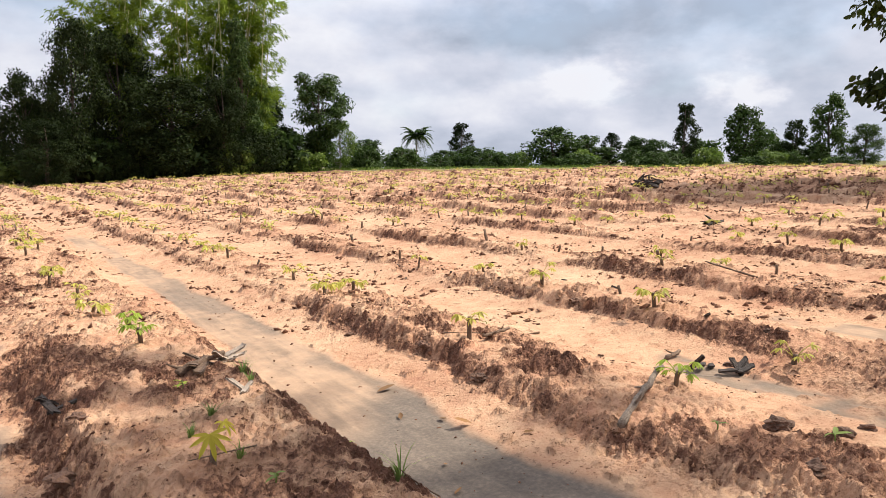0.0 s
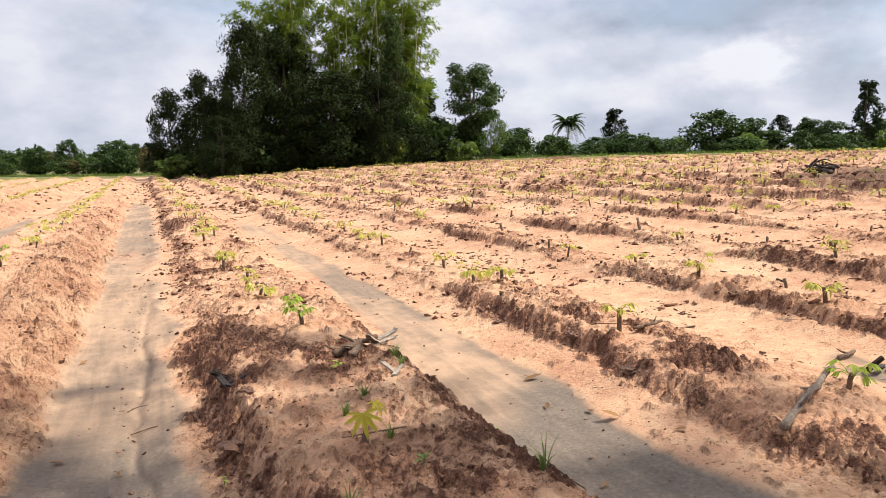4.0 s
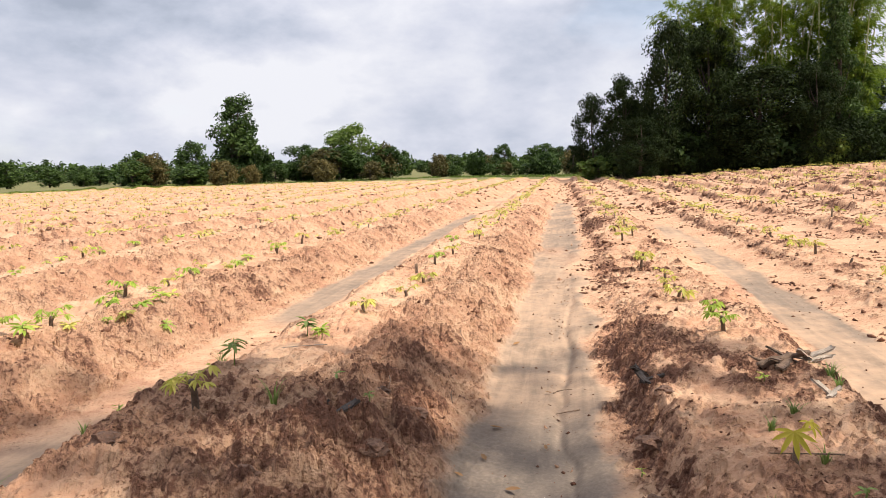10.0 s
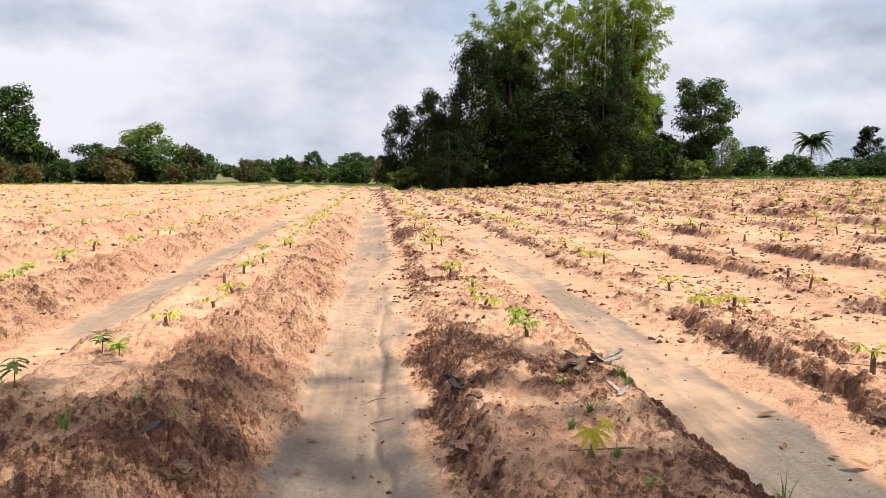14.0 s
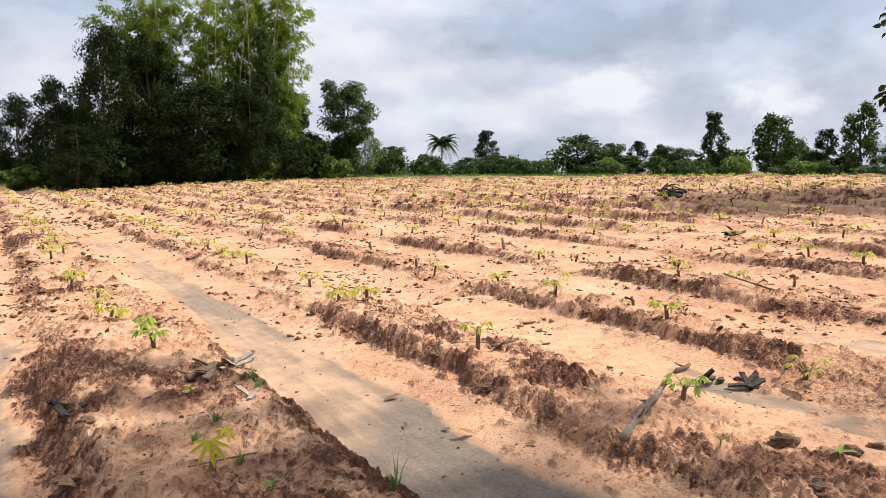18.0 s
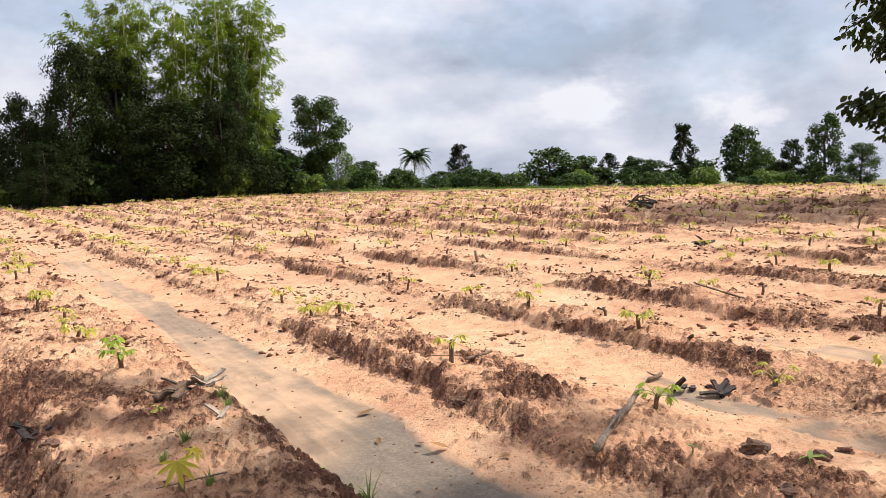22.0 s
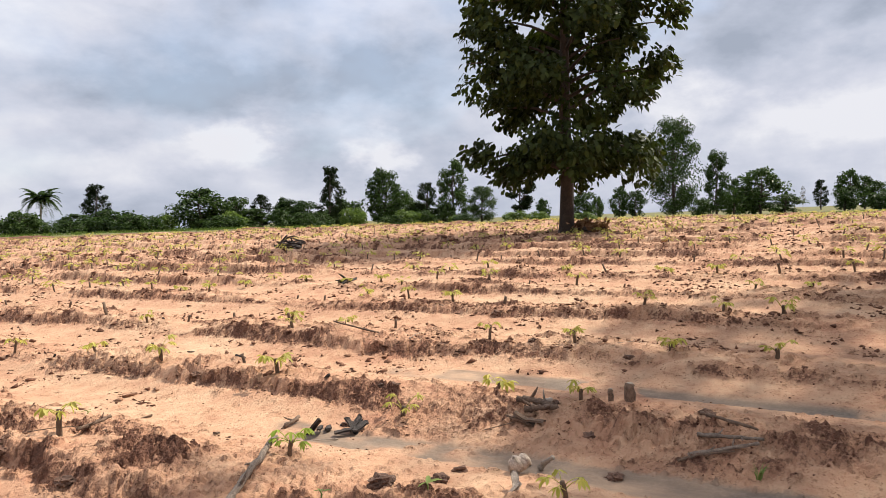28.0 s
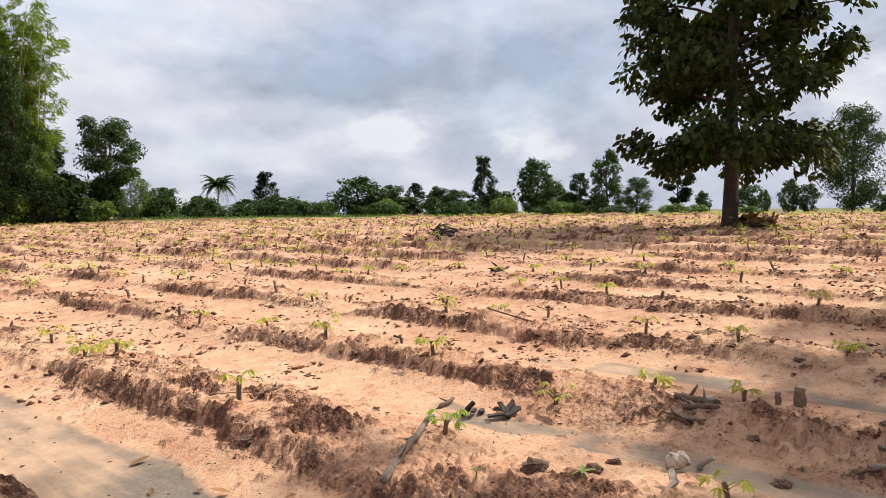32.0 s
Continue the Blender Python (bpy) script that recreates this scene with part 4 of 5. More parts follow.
# the trees that shade the near rows, beside and behind the walker
def shade_tree(x, y, z, cx, cy, rx, ry, count, seed):
    """A trunk at x, y under a spreading crown centred on cx, cy."""
    r = np.random.default_rng(seed)
    t = thing("shade_tree", "large spreading broad-leaved tree shading the near rows", "tree", at=(x, y, ground_height(x, y)))
    part("trunk", mesh_np("trunk", *tube([(0, 0, -.3), (0, 0, 0), (.1, 0, 1.5), (0, .1, 3.2), (0.3 * (cx - x), 0.3 * (cy - y), z + 1.2)], [.36, .28, .23, .2, .08], 12), TRUNK, True), t)
    cl = []
    for i in range(300):
        a, q = 2.39996 * i, ((i + 0.5) / 300) ** 0.5
        e = (abs(math.cos(a)) ** 2.6 + abs(math.sin(a)) ** 2.6) ** (-1 / 2.6) * (1 + 0.05 * math.sin(5 * a) + 0.04 * math.sin(11 * a))
        cl.append((cx - x + rx * q * e * math.cos(a), cy - y + ry * q * e * math.sin(a), z + 1.2 * (1 - q * q) * r.random() + 0.15 * r.normal(), 0.42 + 0.2 * r.random()))
    cl = np.array(cl)
    for c in cl[40::16]:
        part("limb", mesh_np("limb", *tube(bent((0, 0, 2.8), c[:3], (0, 0, .4), 6), np.linspace(.1, .02, 6), 6), TRUNK, True), t)
    part("crown", mesh_np("crown", *crown(r, cl, count, 0.25, 0.6, 0.6, 0.3), LEAF_TEAK), t)


shade_tree(4.6, -5.6, 6.3, 4.15, -2.3, 3.1, 4.1, 2900, 23)
shade_tree(11.4, -6.6, 6.6, 9.8, -4.7, 4.6, 4.3, 7000, 29)


def far_woods():
    r = np.random.default_rng(41)
    cl = []
    for a in np.arange(-62, 42, 0.35):
        D = 420 + 60 * math.sin(a * 0.21) + 30 * r.normal()
        x, y = D * math.sin(radians(a)), D * math.cos(radians(a))
        g = float(terrain(np.float64(x), np.float64(y)))
        h = 3.6 + 1.2 * math.sin(a * 0.6) + 1.6 * r.random() + (1.5 if a < -25 else 0)
        for q in range(3):
            cl.append((x + 2 * r.normal(), y + 2 * r.normal(), g + h * (0.15 + 0.3 * q), 1.9 + 0.9 * r.random()))
    cl = np.array(cl)
    ob = new("far_woods", mesh_np("far_woods", *crown(r, cl, 24000, 1.8, 0.8), LEAF_MID))
    tagged(ob, "distant belt of dark-green woods on the horizon", "woods", "", "stuff")


far_woods()


# ---------------------------------------------------------------- young cassava plants
def cassava_leaf(r, base, a, up, length, size, mat_pieces):
    """One palmate leaf on its stalk."""
    d = np.array([math.cos(a), math.sin(a), 0.0])
    tip = base + d * length + np.array([0, 0, up * length])
    stalk = tube(bent(base, tip, (0, 0, 0.12 * length), 5), np.linspace(.0022, .0014, 5), 4)
    k = int(r.integers(5, 8))
    ang = a + np.linspace(-1.95, 1.95, k) + 0.08 * r.normal(size=k)
    ln = size * (1.0 - 0.32 * np.abs(np.linspace(-1, 1, k)) ** 1.5) * (0.9 + 0.2 * r.random(k))
    C = np.tile(tip, (k, 1))
    D = np.stack([np.cos(ang), np.sin(ang), np.full(k, -0.55) + 0.28 * r.normal(size=k)], 1)
    N = np.tile(np.array([0, 0, 1.0]) - 0.35 * d, (k, 1)) + 0.12 * r.normal(size=(k, 3))
    return stalk, broad_leaves(C, D, N, ln, 0.34, 0.22)


def cassava(seed, nleaf, tall, size, leaf, label):
    r = np.random.default_rng(seed)
    t = thing("cassava_plant", label, "cassava plant", "young cassava plants in rows")
    tilt = 0.35 * r.normal(size=2)
    top = np.array([tilt[0] * tall * .4, tilt[1] * tall * .4, tall])
    v, f = tube([(0, 0, -.06), (0, 0, 0.0), tuple(top * .5 + [.003, 0, 0]), tuple(top * .85), tuple(top)], [.0125, .0125, .0115, .0125, .010], 8)
    part("stake", mesh_np("stake", v, f, STAKE, True), t)
    for i in range(nleaf):
        a = i * 2.399 + r.random()
        b = top * (0.75 + 0.2 * r.random()) + np.array([math.cos(a), math.sin(a), 0]) * 0.012
        st, lf = cassava_leaf(r, b, a, 0.1 + 1.1 * r.random(), 0.025 + 0.045 * r.random(), size * (0.75 + 0.4 * r.random()), None)
        V, F = joined([st, lf])
        part("leaf", mesh_np("leaf", V, F, leaf), t)
    return t


YOUNG = "young cassava plant with yellow-green leaves on a cut stake"
LIME = "young cassava plant with bright green leaves on a cut stake"
CASSAVA = [cassava(300 + i, 5 + i % 4, 0.05 + 0.016 * (i % 5), 0.052 + 0.006 * (i % 3), LEAF_YOUNG, YOUNG) for i in range(8)]
CASSAVA += [cassava(400 + i, 6 + i % 3, 0.05 + 0.02 * (i % 3), 0.052, LEAF_GREEN, LIME) for i in range(4)]


def stake_only(seed, tall):
    r = np.random.default_rng(seed)
    t = thing("cassava_stake", "bare brown cassava stake stuck in the ridge", "stake", "bare stakes in the rows")
    top = np.array([.3 * tall * r.normal(), .3 * tall * r.normal(), tall])
    part("stem", mesh_np("stem", *tube([(0, 0, -.06), (0, 0, 0), tuple(top * .5 + [.004, 0, 0]), tuple(top)], [.014, .013, .0125, .0115], 8), STAKE, True), t)
    part("bud", mesh_np("bud", *tube([tuple(top * .8), tuple(top * .9 + [.012, .004, .0]), tuple(top * 1.0 + [.018, .006, .006])], [.005, .005, .002], 5), STAKE, True), t)
    return t


STAKES = [stake_only(500 + i, 0.055 + 0.016 * i) for i in range(4)]

placed = []


def set_plant(src, x, y, scale=1.0, turn=0.0, sink=0.0):
    z = ground_height(x, y)
    placed.append((x, y))
    return copy_thing(src, Matrix.Translation((x, y, z - sink)) @ Matrix.Rotation(turn, 4, "Z") @ Matrix.Diagonal((scale, scale, scale, 1)))


SHOWN = [(0.76, 4.19, 8), (0.67, 5.51, 1), (0.67, 6.96, 2), (0.59, 8.40, 3), (0.70, 3.60, 10), (2.02, 2.88, 4), (3.26, 4.44, 5), (3.18, 3.70, 6),
         (3.20, 2.79, 7), (2.98, 1.84, 0), (2.37, 1.96, 9), (6.70, 6.54, 2), (6.35, 8.70, 3), (3.18, 5.23, 4), (4.60, 3.38, 5), (5.96, 4.22, 6),
         (5.92, 3.24, 7), (2.16, 4.91, 0), (2.19, 5.46, 1), (2.07, 4.20, 2), (4.40, 1.55, 3), (4.37, 2.10, 4), (3.50, 1.62, 5), (3.52, 1.20, 6)]
SHOWN += [(4.42, 1.00, 7), (4.41, 0.45, 0), (5.66, 1.48, 1), (4.67, 4.00, 3), (2.31, 0.81, 4), (7.36, 7.30, 5), (6.47, 4.57, 6), (-1.19, 2.14, 3),
          (-1.14, 3.95, 2), (-1.04, 4.61, 0), (-2.78, 4.09, 8), (-2.84, 3.64, 9), (-2.90, 3.30, 10), (-2.91, 6.14, 11), (-4.90, 7.80, 8),
          (-4.84, 7.04, 9), (-3.04, 7.39, 3), (-2.98, 8.01, 4), (-1.11, 6.08, 10), (-1.25, 7.96, 11), (0.69, 4.95, 5), (0.60, 9.8, 6)]
prng = np.random.default_rng(77)
for x, y, v in SHOWN:
    set_plant(CASSAVA[v], x, y, 0.75 + 0.25 * prng.random(), 6.28 * prng.random())
for x, y in [(0.73, 4.99), (3.44, 6.95), (4.37, 7.45), (4.53, 6.67), (4.38, 5.90), (4.55, 5.05), (4.57, 4.53), (4.58, 3.94), (4.29, 9.60), (4.27, 8.36), (0.74, 5.4), (2.2, 6.3), (4.5, 2.9)]:
    set_plant(STAKES[int(prng.integers(4))], x, y, 0.75 + 0.3 * prng.random(), 6.28 * prng.random())
# the large-leaved plant on the nearest ridge
def drooping_plant(x, y):
    r = np.random.default_rng(613)
    t = thing("cassava_plant", "cassava plant with a large drooping yellow leaf on dark soil", "cassava plant", "young cassava plants in rows", at=(x, y, ground_height(x, y)))
    part("stake", mesh_np("stake", *tube([(0, 0, -.05), (0, 0, 0), (.004, .01, .05)], [.010, .009, .008], 8), STAKE, True), t)
    for tip, size, n, nd in (((-.015, -.03, .105), 0.082, 7, (-.25, -.85, .45)), ((.035, .02, .115), 0.060, 6, (.5, -.4, .75)), ((-.02, .03, .07), 0.04, 5, (-.3, .3, .9))):
        nd = unit(np.array(nd))
        down = unit(np.array([0.05, -0.25, -1.0]) - nd * np.dot([0.05, -0.25, -1.0], nd))
        side = np.cross(nd, down)
        q = np.linspace(-1.75, 1.75, n) + 0.07 * r.normal(size=n)
        D = np.cos(q)[:, None] * down + np.sin(q)[:, None] * side
        ln = size * (1 - 0.35 * np.abs(np.linspace(-1, 1, n)) ** 1.6)
        stalk = tube(bent((.004, .01, .045), tip, (0, 0, .02), 5), np.linspace(.0022, .0016, 5), 4)
        part("leaf", mesh_np("leaf", *joined([stalk, broad_leaves(np.tile(np.array(tip), (n, 1)), D, np.tile(nd, (n, 1)) + 0.1 * r.normal(size=(n, 3)), 0.9 * ln, 0.21, 0.15)]), LEAF_YELLOW), t)


drooping_plant(0.565, 2.02)

ROW_X = [(k, FURROWS[k] + (0.55 if FURROWS[k] > -1 else 0.5) * (FURROWS[k + 1] - FURROWS[k])) for k in range(len(FURROWS) - 1)]
far_pts = []
for k, rx in ROW_X:
    y = (-2.0 if rx > 2.5 else 1.6) + prng.random() * 0.4
    while y < 75:
        y += (0.36 if rx > 0 else 0.22) + 0.30 * prng.random() + (0.004 * y)
        x = rx + 0.07 * prng.normal()
        if float(edge_distance(np.array([x]), np.array([y]))[0]) < 0.8 or prng.random() < 0.12:
            continue
        if y < -0.12 * x:
            continue
        d = math.hypot(x, y)
        if d < 9.5:
            if min((math.hypot(x - p, y - q) for p, q in placed), default=9) > 0.33 and (d > 4.2 or x < -2):
                if prng.random() < 0.76:
                    v = int(prng.integers(8)) if (x > -2 or prng.random() < 0.4) else 8 + int(prng.integers(4))
                    set_plant(CASSAVA[v], x, y, 0.65 + 0.45 * prng.random(), 6.28 * prng.random())
                else:
                    set_plant(STAKES[int(prng.integers(4))], x, y, 0.55 + 0.45 * prng.random(), 6.28 * prng.random())
        elif d >= 9.5:
            far_pts.append((x, y))
for src in CASSAVA + STAKES:
    for o in (*src.children_recursive, src):
        bpy.data.objects.remove(o)


def far_cassava(points):
    r = np.random.default_rng(88)
    P = np.array(points)
    z = ground_heights(P[:, 0], P[:, 1])
    n = len(P)
    pieces_s, pieces_l = [], []
    h = np.where(P[:, 0] > 0, 0.045 + 0.06 * r.random(n), 0.03 + 0.03 * r.random(n))
    base = np.column_stack([P, z])
    lean = 0.25 * r.normal(size=(n, 2)) * h[:, None]
    topp = base + np.column_stack([lean, h])
    ring = np.array([[1, 0, 0], [-.5, .87, 0], [-.5, -.87, 0]]) * 0.012
    V = np.concatenate([(base[:, None] - [0, 0, .04] + ring), (topp[:, None] + ring)], 1).reshape(-1, 3)
    i = np.arange(n)[:, None] * 6
    FS = np.concatenate([i + f for f in ([0, 1, 4], [0, 4, 3], [1, 2, 5], [1, 5, 4], [2, 0, 3], [2, 3, 5], [3, 4, 5])], 1).reshape(-1, 3)
    sel = r.random(n) < 0.8
    tops = np.repeat(topp[sel], 18, 0)
    m = len(tops)
    a = r.random(m) * 6.283
    off = np.column_stack([np.cos(a), np.sin(a), np.zeros(m)])
    C = tops + off * (0.02 + 0.075 * r.random(m))[:, None] + np.column_stack([np.zeros((m, 2)), 0.065 * r.random(m) - 0.02])
    D = off + np.column_stack([0.4 * r.normal(size=(m, 2)), -0.35 + 0.3 * r.normal(size=m)])
    VL, FL = leaves(C, D, np.column_stack([0.3 * r.normal(size=(m, 2)), np.ones(m)]), 0.045 + 0.045 * r.random(m), 0.40)
    V2, F2 = joined([(V, FS), (VL, FL)])
    idx = np.concatenate([np.zeros(len(FS), int), np.ones(len(FL), int)])
    ob = new("cassava_rows", mesh_np("cassava_rows", V2, F2, [STAKE, LEAF_YOUNG], False, idx))
    tagged(ob, "rows of young yellow-green cassava shoots far across the field", "cassava plants", "", "stuff")


far_cassava(far_pts)


# ---------------------------------------------------------------- clods of soil
OCT_V = np.array([[1, 0, 0], [-1, 0, 0], [0, 1, 0], [0, -1, 0], [0, 0, 1], [0, 0, -1]], float)
OCT_F = np.array([[0, 2, 4], [2, 1, 4], [1, 3, 4], [3, 0, 4], [2, 0, 5], [1, 2, 5], [3, 1, 5], [0, 3, 5]])


def lumps(r, P, size, flat=0.65, jag=0.35, shape=(OCT_V, OCT_F)):
    """Small jagged lumps at P."""
    SV, SF = shape
    n, k = len(P), len(SV)
    V = SV[None] * (1 + jag * r.normal(size=(n, k, 1)).clip(-1.2, 1.5)) + 0.35 * r.normal(size=(n, k, 3))
    st = np.column_stack([0.7 + 0.9 * r.random(n), 0.7 + 0.5 * r.random(n), flat * (0.7 + 0.6 * r.random(n))])
    V = V * st[:, None] * size[:, None, None]
    a = r.random(n) * 6.283
    c, s_ = np.cos(a)[:, None], np.sin(a)[:, None]
    V = np.stack([V[..., 0] * c - V[..., 1] * s_, V[..., 0] * s_ + V[..., 1] * c, V[..., 2]], -1) + P[:, None]
    F = (SF[None] + (np.arange(n) * k)[:, None, None]).reshape(-1, 3)
    return V.reshape(-1, 3), F


def clod_mat():
    m, n, l, b = material("loose_clods")
    isl = n.new("ShaderNodeNewGeometry").outputs["Random Per Island"]
    co = n.new("ShaderNodeTexCoord").outputs["Object"]
    f = noise_node(n, l, co, 90.0, 4, 0.65)
    a = ramp(n, l, isl, [(0.0, (0.085, 0.040, 0.026)), (0.6, (0.20, 0.100, 0.063)), (1.0, (0.40, 0.235, 0.145))])
    v = ramp(n, l, f, [(0.3, (0.6, 0.58, 0.56)), (0.7, (1.25, 1.2, 1.2))])
    l.new(mix_rgb(n, l, 1.0, a, v, "MULTIPLY"), b.inputs["Base Color"])
    b.inputs["Roughness"].default_value = 0.95
    b.inputs["Specular IOR Level"].default_value = 0.15
    bump_to(n, l, b, f, 0.9, 0.008)
    return m


CLODS = clod_mat()


def scatter_clods(name, label, n, xr, yr, dmin, dmax, smin, smax, seed, power=2.2, thin=0.15):
    r = np.random.default_rng(seed)
    x = xr[0] + (xr[1] - xr[0]) * r.random(n * 6)
    y = yr[0] + (yr[1] - yr[0]) * r.random(n * 6)
    d = np.hypot(x, y)
    b, z, cl, silt, inside, *_ = ground_parts(x, y)
    knot = smooth_step(0.02, 0.16, fbm(x, y, 3.2, 3, 333))
    keep = (r.random(len(x)) < (cl ** 1.3 + thin * (0.12 + 3.2 * knot)) * (1 - 0.96 * silt) * np.where(x < -0.3, 0.3, 1.0)) & (d > dmin) & (d < dmax) & (inside > 0.8) & (y > -0.25 * x)
    x, y, z = x[keep][:n], y[keep][:n], (b + z)[keep][:n]
    size = smin + (smax - smin) * r.random(len(x)) ** power
    P = np.column_stack([x, y, z + size * 0.12])
    ob = new(name, mesh_np(name, *lumps(r, P, size), CLODS))
    tagged(ob, label, "soil clods", "", "stuff")


scatter_clods("soil_crumbs", "dark crumbs of turned soil on the near ridges", 16000, (-3.5, 6.0), (-0.4, 5.5), 1.0, 6.5, 0.0016, 0.0075, 5, 2.6, 0.10)
scatter_clods("soil_clods", "dark clods of turned soil strewn over the rows", 36000, (-9, 17), (-1.0, 16.0), 4.2, 17.0, 0.004, 0.022, 6, 2.2, 0.24)
scatter_clods("far_soil_clods", "dark clods of turned soil far across the field", 22000, (-20, 42), (-2.0, 40.0), 13.0, 46.0, 0.012, 0.060, 7, 2.0, 0.22)


def big_clod(x, y, size, seed):
    r = np.random.default_rng(seed)
    bm = bmesh.new()
    bmesh.ops.create_icosphere(bm, subdivisions=3, radius=1.0)
    for v in bm.verts:
        p = v.co * 1.4 + Vector((seed * 3.1, 0, 0))
        v.co = v.co * (1 + 0.6 * noise.noise(p) + 0.42 * noise.noise(p * 2.7) + 0.26 * noise.noise(p * 6.5))
        v.co.z *= 0.55
        v.co *= size
    me = bpy.data.meshes.new("soil_clod")
    bm.to_mesh(me)
    bm.free()
    me.materials.append(CLOD)
    ob = new("soil_clod", me)
    ob.matrix_basis = pose(x, y, ground_height(x, y) + size * 0.05, 0, 0, 360 * r.random())
    tagged(ob, "rough dark clod of turned red soil", "soil clod", "large clods on the ridges")


for i, (x, y, q) in enumerate([(2.25, 1.45, .075), (2.42, 1.32, .06), (2.55, 1.31, .05), (1.95, 1.15, .07), (2.1, .95, .06), (3.05, 1.0, .05), (3.3, 1.25, .05), (2.85, 2.05, .045), (0.33, 2.77, .06),
                               (0.25, 2.45, .07), (0.3, 3.0, .05), (0.22, 2.1, .065), (-0.55, 2.5, .06), (-0.7, 2.6, .05), (-0.6, 2.1, .07), (-1.55, 2.3, .07), (-1.3, 1.85, .08), (-0.85, 1.75, .06),
                               (-1.62, 1.9, .06), (3.1, 3.3, .05), (3.05, 4.1, .06), (1.85, 3.0, .06), (1.8, 2.5, .06), (1.75, 3.6, .05), (4.35, 1.8, .05), (4.3, 1.2, .05), (5.5, 2.6, .07), (5.6, 3.2, .06), (3.35, .6, .05), (2.75, .8, .05), (3.24, 2.07, .05), (3.22, 2.12, .04)]):
    big_clod(x, y, q * 0.55, i + 1)


# ---------------------------------------------------------------- dead wood, stumps, leaves and weeds
def stick(a, b, r0, r1, mat, name, label, seed, lift=0.0, bow=0.03, knots=True, ends=None):
    r = np.random.default_rng(seed)
    za, zb = ground_height(*a) + r0 * 0.5, ground_height(*b) + r1 * 0.5 + lift
    q = np.linspace(0, 1, 15)
    line = ground_heights(a[0] + (b[0] - a[0]) * q, a[1] + (b[1] - a[1]) * q)
    up = min(0.08, max(0.0, float(np.max(line + 0.4 * r0 - (za + (zb - za) * q)))))
    A, B = np.array([*a, za + up]), np.array([*b, zb + up])
    n = 12
    r0, r1 = 0.75 * r0, 0.75 * r1
    P = bent(A, B, (bow * r.normal(), bow * r.normal(), 0.2 * bow), n) + 0.14 * r0 * r.normal(size=(n, 3))
    R = np.linspace(r0, r1, n) * (1 + 0.13 * r.normal(size=n))
    c = P.mean(0)
    t = thing(name, label, "dead wood", at=tuple(c))
    part("stem", mesh_np("stem", *tube(P - c, R, 6), mat), t)
    if knots:
        for q in (3, 7):
            d = unit(r.normal(size=3) + [0, 0, .7])
            part("twig", mesh_np("twig", *tube([P[q] - c, P[q] - c + d * r0 * 2.5, P[q] - c + d * r0 * 4 + [0, 0, .3 * r0]], [r0 * .45, r0 * .35, r0 * .15], 6), mat, True), t)
    return t


stick((1.79, 1.71), (2.40, 2.06), 0.020, 0.015, BRANCH, "dead_branch", "weathered grey-brown branch lying across the ridge", 1, 0.03, 0.008)
stick((2.07, 2.84), (2.24, 2.86), 0.012, 0.010, DEAD_WOOD, "dead_branch", "short dark branch lying on the ridge", 2, 0.02, 0.01)
stick((2.70, 2.29), (2.81, 2.30), 0.016, 0.012, DEAD_WOOD, "log_piece", "short dark wood piece on the sand", 8, 0.02, 0.005)
stick((3.27, 1.41), (3.20, 1.22), 0.026, 0.020, DEAD_WOOD, "log_piece", "short weathered log piece on the ridge", 3, 0.01, 0.006)
stick((3.34, 1.36), (3.24, 1.23), 0.018, 0.013, PALE_WOOD, "log_piece", "short pale log piece on the ridge", 4, 0.03, 0.006)
stick((3.15, 1.32), (3.18, 1.18), 0.020, 0.016, DEAD_WOOD, "log_piece", "short weathered log piece on the ridge", 9, 0.01, 0.006)
stick((3.10, 0.59), (3.11, 0.36), 0.012, 0.008, BRANCH, "dead_branch", "dry grey branch lying on the shaded ridge", 5, 0.02, 0.008)
stick((3.20, 0.60), (3.12, 0.38), 0.010, 0.007, DEAD_WOOD, "dead_branch", "dry dark branch lying on the shaded ridge", 6, 0.02, 0.01)
stick((2.98, 0.60), (3.10, 0.375), 0.012, 0.008, BRANCH, "dead_branch", "long weathered branch lying on shaded soil", 7, 0.02, 0.008)
stick((2.92, 0.62), (3.05, 0.45), 0.008, 0.005, DEAD_WOOD, "dead_branch", "thin dark branch on shaded soil", 21, 0.01, 0.008)
stick((2.62, 1.13), (2.66, 1.09), 0.042, 0.038, PALE_WOOD, "log_piece", "short thick pale log stub in the silt", 11, 0.03, 0.002, False)
stick((2.72, 1.07), (2.70, 1.01), 0.014, 0.012, PALE_WOOD, "log_piece", "split pale wood piece standing in the silt", 12, 0.05, 0.004, False)
stick((0.72, 3.02), (0.92, 3.10), 0.024, 0.016, DEAD_WOOD, "dead_branch", "brown rotten branch beside pale bark", 10, 0.03)
stick((0.88, 3.14), (1.00, 3.02), 0.005, 0.003, DEAD_WOOD, "twig", "thin dry twig at the ridge edge", 13, 0.0, 0.012)
stick((4.30, 2.9), (4.38, 3.35), 0.010, 0.006, DEAD_WOOD, "dead_branch", "thin dark branch on the sandy furrow side", 19, 0.02)
for i in range(26):
    q = np.random.default_rng(900 + i)
    x, y = -2 + 7 * q.random(), 1.0 + 3.2 * q.random()
    a, ln = 6.28 * q.random(), 0.06 + 0.16 * q.random()
    stick((x, y), (x + ln * math.cos(a), y + ln * math.sin(a)), 0.0035, 0.002, PALE_WOOD if i % 3 == 0 else DEAD_WOOD, "twig", "thin dry twig on the soil", 950 + i, 0.005, 0.01, False)


